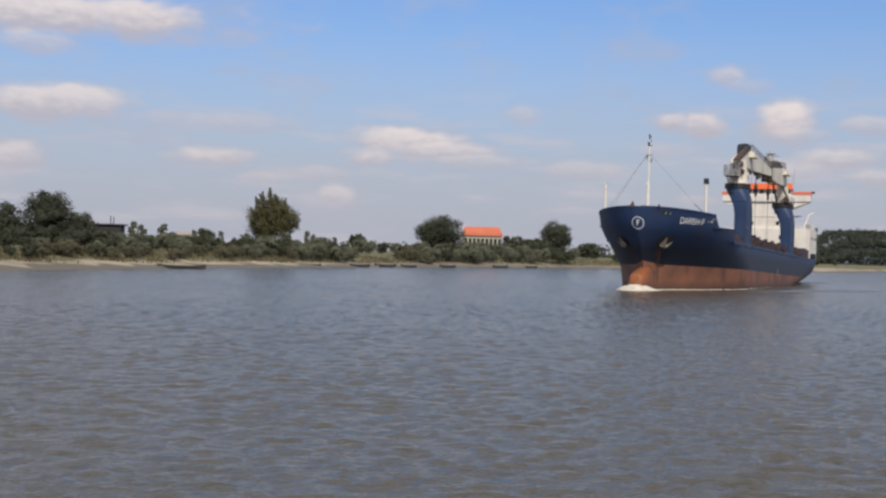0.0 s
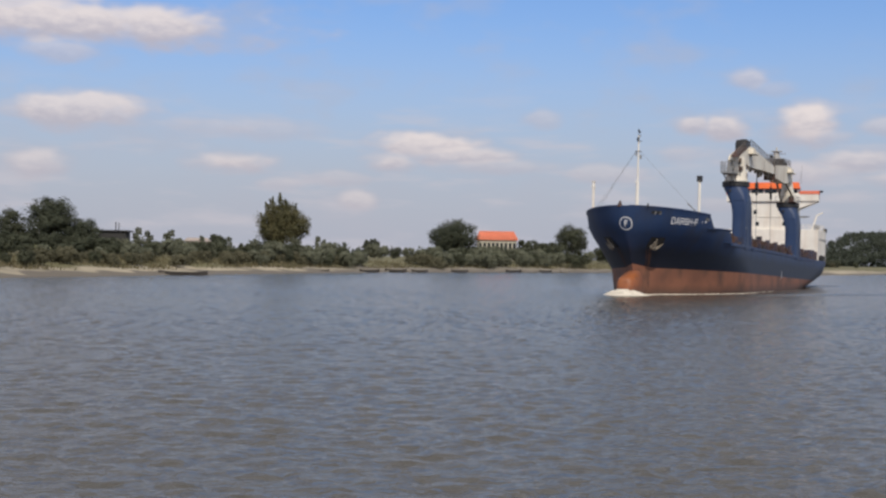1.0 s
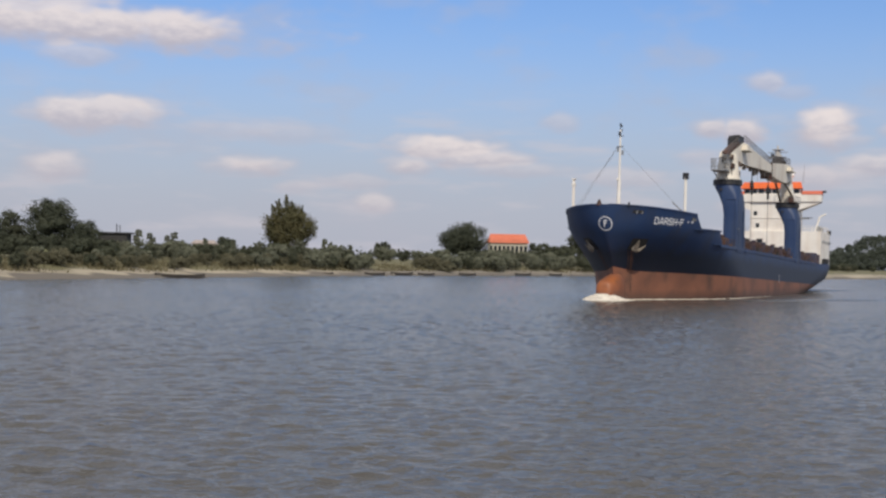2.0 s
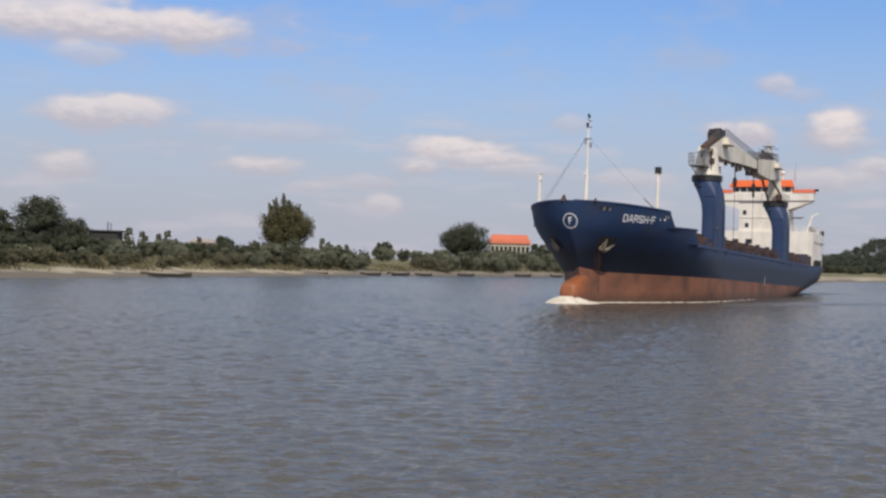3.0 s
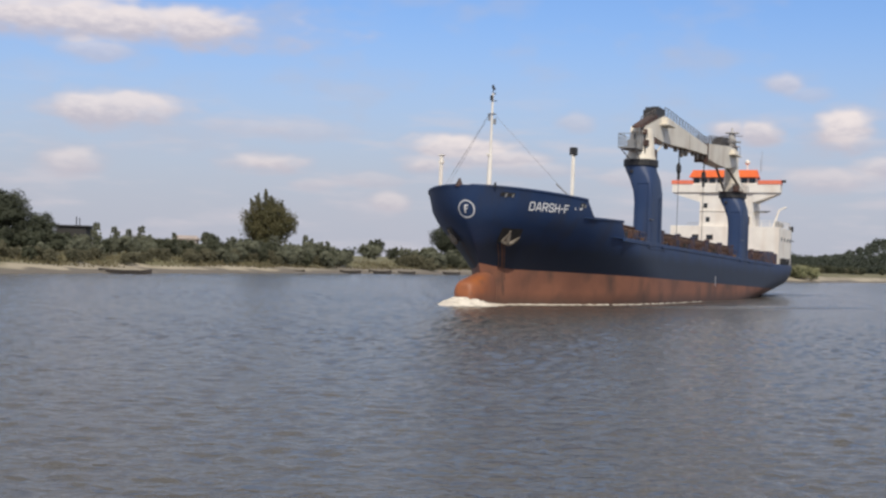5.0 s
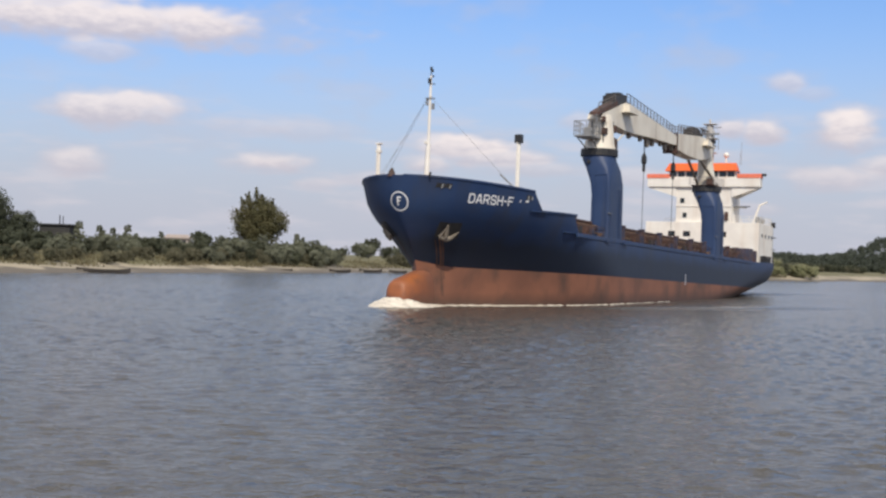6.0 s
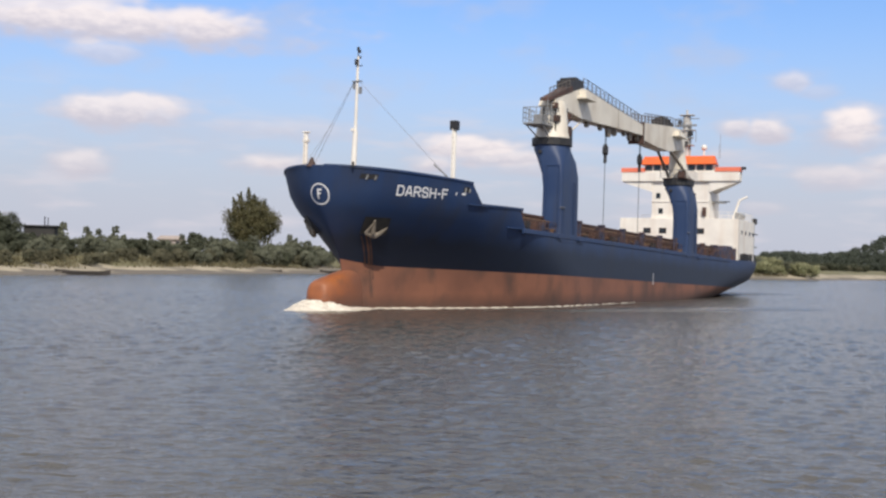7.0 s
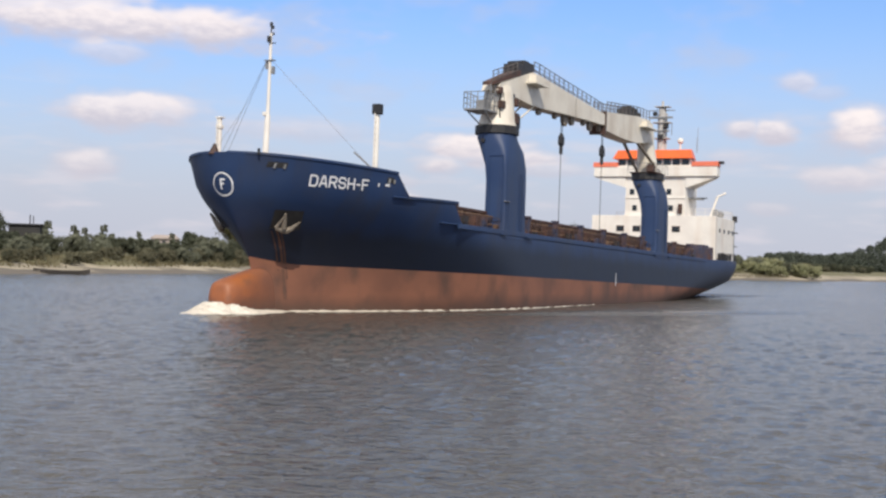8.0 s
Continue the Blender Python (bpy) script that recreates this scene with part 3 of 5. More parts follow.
def text_strip(word, high, long, x, z, name, ship, label):
    """Block letters of thick strokes, bent on to the shell by arc length."""
    bm = bmesh.new()
    stroke, cell, gap = 0.11, 0.48, 0.21
    total = sum(CELLS.get(c, cell) + gap for c in word) - gap
    xs, acc = [x], [0.0]
    while acc[-1] < 12:
        a = xs[-1]
        dy = half_breadth(a - 0.05, z + 0.4) - half_breadth(a, z + 0.4)
        xs.append(a - 0.05)
        acc.append(acc[-1] + math.hypot(0.05, dy))

    def put(u, v):
        px = float(np.interp((u - 0.17 * (v - 0.35)) * long / total + 0.05, acc, xs))
        return bm.verts.new(on_hull(px, z + v, 0.03).translation)

    at = 0.06
    for c in word:
        w = CELLS.get(c, cell)
        for line in GLYPHS[c]:
            pts = [Vector((at + p * w, stroke / 2 + q * (high - stroke))) for p, q in line]
            for p, q in zip(pts, pts[1:]):
                d = (q - p).normalized()
                n = Vector((-d.y, d.x)) * stroke / 2
                p, q = p - d * stroke * 0.42, q + d * stroke * 0.42
                steps = max(1, round((q - p).length / 0.2))
                for k in range(steps):
                    e, f = p.lerp(q, k / steps), p.lerp(q, (k + 1) / steps)
                    bm.faces.new([put(*v) for v in (e - n, f - n, f + n, e + n)])
        at += w + gap
    bmesh.ops.recalc_face_normals(bm, faces=bm.faces[:])
    return part(name, bm, M["mark"], ship, label)


def rail(rows, h=1.05, gap=1.6, r=0.035):
    """A ship's rail along a line of points: top, mid wire and stanchions."""
    bm = bmesh.new()
    for a, b in zip(rows, rows[1:]):
        a, b = Vector(a), Vector(b)
        n = max(1, round((b - a).length / gap))
        for k in (1.0, 0.66, 0.33):
            rod(bm, a + Vector((0, 0, h * k)), b + Vector((0, 0, h * k)), r if k == 1 else r * 0.6, seg=5)
        for i in range(n + 1):
            p = a.lerp(b, i / n)
            rod(bm, p, p + Vector((0, 0, h)), r, seg=5)
    return bm


def build_ship():
    ship = tagged(empty("cargo_ship"), "blue cargo ship with worn red bottom and two cream cranes", "ship")
    part("hull_topside", hull_skin([PAINT, 3.4, 4.2, 5.0, 5.8, 6.6, 7.2, 8.0, 9.0, 9.8], True), M["blue"], ship, "dark blue painted shell", smooth=True)
    part("hull_bottom", hull_skin([-1.5, -0.7, 0.0, 0.7, 1.4, 2.1, PAINT]), M["red"], ship, "worn rust-red bottom paint", smooth=True)
    # bulb
    rings = []
    for x, ry, top in ((-0.12, 0.4, 1.05), (-0.16, 0.66, 1.28), (-0.34, 0.88, 1.45), (-0.95, 1.06, 1.66), (-2.0, 1.12, 1.9), (-3.0, 1.1, 2.15), (-4.0, 1.02, 2.4), (-5.0, 0.9, 2.5), (-7.0, 0.7, 2.4)):
        ring = []
        for i in range(28):
            a = 2 * math.pi * i / 28
            c, q = math.cos(a), math.sin(a)
            z = top * (abs(q) ** 0.62) if q > 0 else -1.6 * abs(q) ** 0.8
            ring.append((x - 0.12 * q, ry * math.copysign(abs(c) ** 0.62, c), z))
        rings.append(ring)
    part("bulbous_bow", loft(bmesh.new(), rings), M["bulb"], ship, "orange-red bulb breaking the surface", smooth=True)
    # decks and the inner face of the bulwark
    def deck_plate(x0, x1, z, inset, n=30):
        bm = bmesh.new()
        xs = [x0 + (x1 - x0) * i / n for i in range(n + 1)]
        a = [bm.verts.new((x, max(0.05, half_breadth(x, z) - inset), z)) for x in xs]
        b = [bm.verts.new((x, -max(0.05, half_breadth(x, z) - inset), z)) for x in xs]
        for i in range(n):
            bm.faces.new((a[i], b[i], b[i + 1], a[i + 1]))
        bmesh.ops.recalc_face_normals(bm, faces=bm.faces[:])
        return bm
    part("main_deck", deck_plate(-104.3, -9.5, DECK - 0.05, 0.04, 60), M["deck"], ship, "red-brown main deck")
    part("forecastle_deck", deck_plate(-10.8, 0.0, FC_DECK, 0.15), M["deck"], ship)
    # bulwark cap rail
    def cap(x0, x1, n, side):
        bm = bmesh.new()
        ring = []
        for i in range(n + 1):
            x = x0 + (x1 - x0) * i / n
            z = interp(x, SHEER)
            y = half_breadth(x, z) * side
            ring.append([(x, y + 0.06 * side, z - 0.1), (x, y + 0.06 * side, z + 0.06), (x, y - 0.25 * side, z + 0.06), (x, y - 0.25 * side, z - 0.1)])
        return loft(bm, ring)
    for side in (1, -1):
        part("cap_rail", cap(0.3, -9.6, 24, side), M["blue"], ship)
        part("cap_rail", cap(-11.0, -17.1, 8, side), M["blue"], ship)
        # fender ledges and knuckle
        for x0, x1, z, wide in ((-9.4, -11.6, 7.62, 0.16), (-15.2, -17.4, 6.22, 0.2)):
            bm = bmesh.new()
            loft(bm, [[(x, side * (half_breadth(x, z) - 0.1), z), (x, side * (half_breadth(x, z) + wide), z), (x, side * (half_breadth(x, z) + wide), z + 0.1), (x, side * (half_breadth(x, z) - 0.1), z + 0.1)] for x in (x0 + (x1 - x0) * k / 10 for k in range(11))])
            part("ledge", bm, M["blue"], ship)
        part("sheer_strake", boxes((-86, -17.2, side * 8.62, side * 8.78, 5.95, 6.32), bevel=0.04), M["blue"], ship)
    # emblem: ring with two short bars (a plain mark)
    cx, cz = 0.0, 7.68
    def emblem(letter):
        bm = bmesh.new()
        def put(a, b):
            z = cz + b
            # arc length across the rounded stem
            y = a
            x = lines_at(z)[0]
            lo, hi = x - 8, x
            for _ in range(30):
                mid = (lo + hi) / 2
                if half_breadth(mid, z) > abs(y):
                    lo = mid
                else:
                    hi = mid
            return bm.verts.new((lo + 0.05, y, z))
        n = 48
        for i in range(0 if letter else n):
            a0, a1 = 2 * math.pi * i / n, 2 * math.pi * (i + 1) / n
            bm.faces.new([put(r * math.cos(a) + 0.1, r * math.sin(a)) for r, a in ((0.66, a0), (0.76, a0), (0.76, a1), (0.66, a1))])
        for x0, x1, z0, z1 in ((-0.14, -0.02, -0.34, 0.36), (-0.02, 0.22, 0.24, 0.36), (-0.02, 0.15, -0.02, 0.09)) if letter else ():
            rows = max(1, round((z1 - z0) / 0.13))
            for k in range(rows):
                lo_z, hi_z = z0 + (z1 - z0) * k / rows, z0 + (z1 - z0) * (k + 1) / rows
                for j in range(2):
                    p, q = x0 + (x1 - x0) * j / 2, x0 + (x1 - x0) * (j + 1) / 2
                    bm.faces.new([put(a + 0.1, b) for a, b in ((p, lo_z), (q, lo_z), (q, hi_z), (p, hi_z))])
        bmesh.ops.recalc_face_normals(bm, faces=bm.faces[:])
        return bm
    ring_mark = part("bow_emblem", emblem(False), M["mark"], ship, "white ring painted on the bow")
    part("emblem_letter", emblem(True), M["mark"], ring_mark, "white letter inside the ring")
    text_strip("DARSH-F", 0.76, 4.45, -3.2, 7.84, "name_letters", ship, "white block letters of the ship's name")
    part("bow_mark", flat_on_hull([[(-0.12, -0.12), (0.0, -0.12), (0.0, 0.1), (-0.12, 0.1)]], -8.1, 8.35), M["mark"], ship)
    part("bow_mark", flat_on_hull([[(0.0, -0.1), (0.4, -0.1), (0.4, 0.4), (0.25, 0.4), (0.25, 0.05), (0.0, 0.05)]], -8.6, 8.4), M["mark"], ship)
    # mooring openings in the bulwark
    for x, z, w in ((-1.4, 9.05, 0.9), (-9.0, 8.75, 0.6)):
        part("mooring_port", flat_on_hull([[(-w / 2, -0.18), (0, -0.2), (w / 2, -0.18), (w / 2, 0.16), (0, 0.18), (-w / 2, 0.16)]], x, z, 0.02), M["black"], ship, "dark mooring opening")
        for o, h in ((0.1, 0.1), (-0.35, 0.05)):
            part("roller", rods((on_hull(x + o, z - 0.22).translation, on_hull(x + o, z + h).translation, 0.08), seg=8), M["grey"], ship)
    # anchors in their pockets: a steep dark plate let into the flare
    for side in (1, -1):
        def mirror(bm):
            if side < 0:
                bmesh.ops.transform(bm, matrix=Matrix.Diagonal((1, -1, 1, 1)), verts=bm.verts[:])
                bmesh.ops.reverse_faces(bm, faces=bm.faces[:])
            return bm
        z1, z0 = 6.25, 5.05
        x0, x1 = -2.55, -4.1
        top = [Vector((x, half_breadth(x, z1) + 0.04, z1)) for x in (x0, x1)]
        out = (top[1] - top[0]).cross(Vector((0, 0, 1))).normalized()
        out = -out if out.y < 0 else out
        low = [p - Vector((0, 0, z1 - z0)) - out * 0.9 for p in top]
        back = [p - out * 1.0 for p in (*top, *low)]
        bm = bmesh.new()
        loft(bm, [[top[0], top[1], low[1], low[0]], [back[0], back[1], back[3], back[2]]])
        pocket = part("anchor_pocket", mirror(bm), M["black"], ship, "dark anchor pocket")
        along, rise = (top[1] - top[0]).normalized(), ((top[0] - low[0]) + (top[1] - low[1])).normalized()
        nrm = along.cross(rise)
        nrm = -nrm if nrm.y < 0 else nrm
        mid = (top[0] + top[1] + low[0] + low[1]) / 4 + nrm * 0.12
        bm = bmesh.new()
        for a, b, r, r2 in (((-0.3, 0.6), (-0.2, -0.5), 0.08, 0.2), ((0.0, -0.78), (-0.72, -0.56), 0.2, 0.13), ((-0.7, -0.54), (-0.36, 0.4), 0.15, 0.05), ((0.0, -0.78), (0.45, -0.42), 0.2, 0.15), ((0.42, -0.45), (0.8, 0.06), 0.14, 0.04)):
            rod(bm, mid + along * a[0] + rise * a[1] + nrm * 0.1, mid + along * b[0] + rise * b[1] + nrm * 0.15, r, r2, seg=7)
        part("anchor", mirror(bm), M["anchor"], ship, "weathered stockless anchor")
        for x, z, lo, wide in ((-3.75, 4.95, 0.3, 0.05), (-3.95, 4.95, 1.6, 0.03), (-3.5, 4.9, 2.2, 0.03)):
            part("rust_streak", mirror(drip(x, z, lo, wide)), M["stain"], ship, "rust run below the anchor")
    part("draught_mark", flat_on_hull([[(-0.1, -0.35), (0.12, -0.35), (0.1, 0.85), (-0.06, 0.85)]], -52.8, PAINT + 0.05, 0.03), M["mark"], ship)
    # foremast, light posts, rigging
    mast = part("foremast", bmesh.new(), M["white"], ship, "white foremast with lamps and dark topmast")
    bm = bmesh.new()
    rod(bm, (-4.75, 0, FC_DECK), (-4.9, 0, 12.8), 0.24, 0.19, 10)
    rod(bm, (-4.9, 0, 12.8), (-4.9, 0, 16.6), 0.13, 0.1, 10)
    rod(bm, (-4.9, 0, 16.6), (-4.9, 0, 18.4), 0.11, 0.09, 8)
    bm.to_mesh(mast.data)
    bm.free()
    part("crosstree", boxes((-5.05, -4.75, -0.38, 0.38, 16.5, 16.56), (-5.0, -4.86, -0.34, -0.2, 15.95, 16.5), (-5.0, -4.8, 0.2, 0.38, 15.6, 16.1), (-5.0, -4.88, -0.1, 0.1, 16.56, 16.75)), M["grey"], mast)
    part("mast_lamp", rods(((-4.72, -0.02, 17.75), (-4.72, -0.02, 18.15), 0.15), ((-4.9, -0.15, 17.7), (-4.9, 0.4, 17.7), 0.04), ((-4.9, 0, 18.4), (-4.9, 0, 19.1), 0.045), ((-4.9, 0, 18.85), (-4.9, 0.0, 19.12), 0.11), ((-4.9, 0.14, 18.68), (-4.9, 0.14, 18.9), 0.09), ((-4.9, 0.2, 18.25), (-4.9, 0.2, 18.42), 0.07), seg=8), M["black"], mast)
    part("mast_box", boxes((-4.8, -4.6, -0.24, 0.0, 12.75, 13.0), bevel=0.03), M["white"], mast)
    part("stay", rods(((-4.9, -0.3, 16.5), (-7.6, -6.2, 9.6), 0.014), ((-4.9, -0.25, 16.5), (-8.2, -6.1, 9.6), 0.014), ((-5.9, -2.6, 13.6), (-4.2, -4.4, 9.6), 0.012), ((-4.9, 0.2, 16.5), (-8.0, 6.3, 9.6), 0.014), ((-8.0, 6.3, 9.6), (-7.4, 5.4, 10.5), 0.06), seg=5), M["grey"], mast)
    for side, dark in ((1, True), (-1, False)):
        x, y = (-8.3 if side > 0 else -8.5), side * 6.6
        post = part("light_post", rods(((x, y, FC_DECK), (x, y, 13.3), 0.17), ((x + 0.35, y, 9.2), (x + 0.35, y, 13.2), 0.04), seg=9), M["white"], ship, "white light post on the forecastle")
        if dark:
            part("lamp_box", boxes((x - 0.26, x + 0.26, y - 0.3, y + 0.3, 13.15, 13.85), bevel=0.05), M["black"], post, "black lamp box")
        else:
            part("collar", boxes((x - 0.2, x + 0.2, y - 0.22, y + 0.22, 12.5, 12.75), bevel=0.03), M["white"], post)
            part("cap_plate", boxes((x - 0.24, x + 0.24, y - 0.26, y + 0.26, 13.25, 13.35), bevel=0.03), M["white"], post)
        part("ladder_rung", rods(*[((x, y, 9.4 + 0.4 * k), (x + 0.35, y, 9.4 + 0.4 * k), 0.018) for k in range(9)], seg=4), M["grey"], post)["kind"] = "stuff"
    part("windlass", rods(((-3.0, -1.5, 9.1), (-3.0, 1.5, 9.1), 0.42), seg=10), M["rust"], ship)
    part("bow_fairlead", rod(bmesh.new(), (0.1, -0.6, 9.6), (0.05, -0.6, 10.3), 0.38, 0.08, 6), M["rust"], ship)
    part("bulwark_post", rods(((-0.3, 2.6, 9.6), (-0.3, 2.6, 9.98), 0.1), seg=6), M["black"], ship)
    # hatch coaming with its stays, and the posts on the deck edge
    for side in (1, -1):
        part("hatch_coaming", boxes((-84.5, -18.5, side * 6.75, side * 6.95, DECK - 0.05, 7.75), (-84.5, -18.5, side * 6.9, side * 7.15, 7.6, 7.8), (-84.5, -18.5, side * 6.9, side * 7.05, 6.95, 7.05)), M["rust"], ship, "rusty brown hatch coaming")
        k = 0
        x = -18.9
        while x > -84:
            part("coaming_stay", prism(bmesh.new(), [(x - 0.06, DECK - 0.04), (x + 0.06, DECK - 0.04), (x + 0.06, 7.5), (x - 0.06, 7.5)], side * 6.9, side * 7.45), M["rust"], ship)
            x -= 1.55
        for x in (-17.3, -31.2, -37.5, -43.8, -50.1, -56.4, -62.3, -74.0, -80.2):
            part("deck_post", boxes((x - 0.2, x + 0.2, side * 8.05, side * 8.45, DECK - 0.04, 7.7), (x - 0.3, x + 0.3, side * 7.95, side * 8.5, 7.6, 7.8), (x - 0.08, x + 0.08, side * 7.3, side * 8.1, 7.3, 7.42), bevel=0.04), M["post"], ship, "scuffed blue-brown deck post")
        for z, r in ((6.72, 0.07), (7.12, 0.055), (7.34, 0.06)):
            part("deck_pipe", rods(((-18.6, side * 7.62, z), (-84.3, side * 7.62, z), r), seg=6), M["tan"] if z != 7.12 else M["rust"], ship, "rusty pipe along the hatch")
        rng = random.Random(21)
        for k in range(24):
            x = -19.5 - 2.7 * k - rng.uniform(0, 1.2)
            h, w = rng.uniform(0.35, 0.95), rng.uniform(0.15, 0.5)
            part("deck_fitting", boxes((x - w, x + w, side * 7.75, side * 8.15, DECK - 0.03, DECK + h), bevel=0.05), M[("rust", "post", "tan", "black")[rng.randrange(4)]], ship)
        part("side_rail", rail([(-31.6, side * 8.5, DECK), (-64, side * 8.5, DECK)], 0.9, 2.1, 0.03), M["rust"], ship)
        part("side_rail", rail([(-71.5, side * 8.5, DECK), (-84.8, side * 8.5, DECK)], 0.9, 2.1, 0.03), M["rust"], ship)
        part("side_rail", rail([(-18.0, side * 8.5, DECK), (-24.9, side * 8.5, DECK)], 0.9, 1.6, 0.03), M["rust"], ship)
    part("hatch_cover", boxes(*[(-19.5 - 9.2 * k - 9.1, -19.5 - 9.2 * k, -6.7, 6.7, 6.6, 7.55) for k in range(7)], bevel=0.08), M["rust"], ship, "rust-brown hatch covers")
    part("deck_locker", boxes((-21.9, -21.2, 7.4, 8.2, DECK, 7.2), bevel=0.05), M["rust"], ship)
    build_cranes(ship)
    build_house(ship)
    return ship


def ring_round(cx, cy, z, rx, ry, power, n=20):
    """A rounded square ring: power 1 is a circle, towards 0 a square."""
    out = []
    for i in range(n):
        a = 2 * math.pi * (i + 0.5) / n
        c, s = math.cos(a), math.sin(a)
        out.append((cx + rx * math.copysign(abs(c) ** power, c), cy + ry * math.copysign(abs(s) ** power, s), z))
    return out


def crane_tower(ship, x):
    """A blue pedestal, narrow on the ship's side below and bent inboard to a round top."""
    rings = [ring_round(x, 7.75, DECK - 0.6, 2.3, 0.98, 0.1, 24), ring_round(x, 7.8, DECK + 0.7, 2.1, 0.92, 0.1, 24), ring_round(x, 7.8, 10.3, 2.1, 0.9, 0.1, 24), ring_round(x + 0.02, 7.72, 11.5, 2.1, 0.98, 0.14, 24),
             ring_round(x + 0.1, 7.4, 12.8, 2.0, 1.25, 0.35, 24), ring_round(x + 0.28, 7.02, 13.7, 1.72, 1.52, 0.8, 24), ring_round(x + 0.3, 6.95, 14.1, 1.65, 1.6, 1.0, 24)]
    bm = loft(bmesh.new(), rings)
    tower = part("crane_tower", bm, M["blue"], ship, "blue crane pedestal on the ship's side", smooth=True)
    part("tower_cap", loft(bmesh.new(), [ring_round(x + 0.3, 6.95, 14.1, 1.82, 1.78, 1), ring_round(x + 0.3, 6.95, 14.75, 1.82, 1.78, 1)]), M["black"], tower, "black slewing ring")
    part("access_door", boxes((x + 0.9, x + 1.6, 8.66, 8.74, 6.5, 8.3)), M["blue"], tower)
    for y0, y1, z0, z1 in ((7.15, 7.25, 7.0, 12.3), (8.35, 8.45, 7.0, 12.3), (7.25, 8.35, 12.2, 12.3), (7.25, 8.35, 7.0, 7.1)):
        part("panel_edge", boxes((x + 2.05, x + 2.16, y0, y1, z0, z1), bevel=0.02), M["blue"], tower)
    part("tower_ladder", rods(((x - 1.2, 8.76, 6.4), (x - 1.2, 8.76, 11.0), 0.03), ((x - 0.8, 8.76, 6.4), (x - 0.8, 8.76, 11.0), 0.03), *[((x - 1.2, 8.76, 6.6 + 0.35 * k), (x - 0.8, 8.76, 6.6 + 0.35 * k), 0.02) for k in range(13)], seg=5), M["blue"], tower)
    part("step_plate", boxes((x + 1.4, x + 2.2, 8.6, 8.85, 8.58, 8.63), bevel=0.02), M["grey"], tower)
    part("cap_lamp", boxes((x + 1.95, x + 2.2, 6.4, 6.7, 13.3, 13.6), bevel=0.05), M["black"], tower)
    part("foot_bracket", boxes((x - 3.4, x - 2.0, 8.4, 8.95, 5.9, 6.02)), M["blue"], tower)
    part("foot_bracket", boxes((x + 2.0, x + 2.9, 8.3, 8.9, 5.9, 6.02)), M["blue"], tower)
    return tower


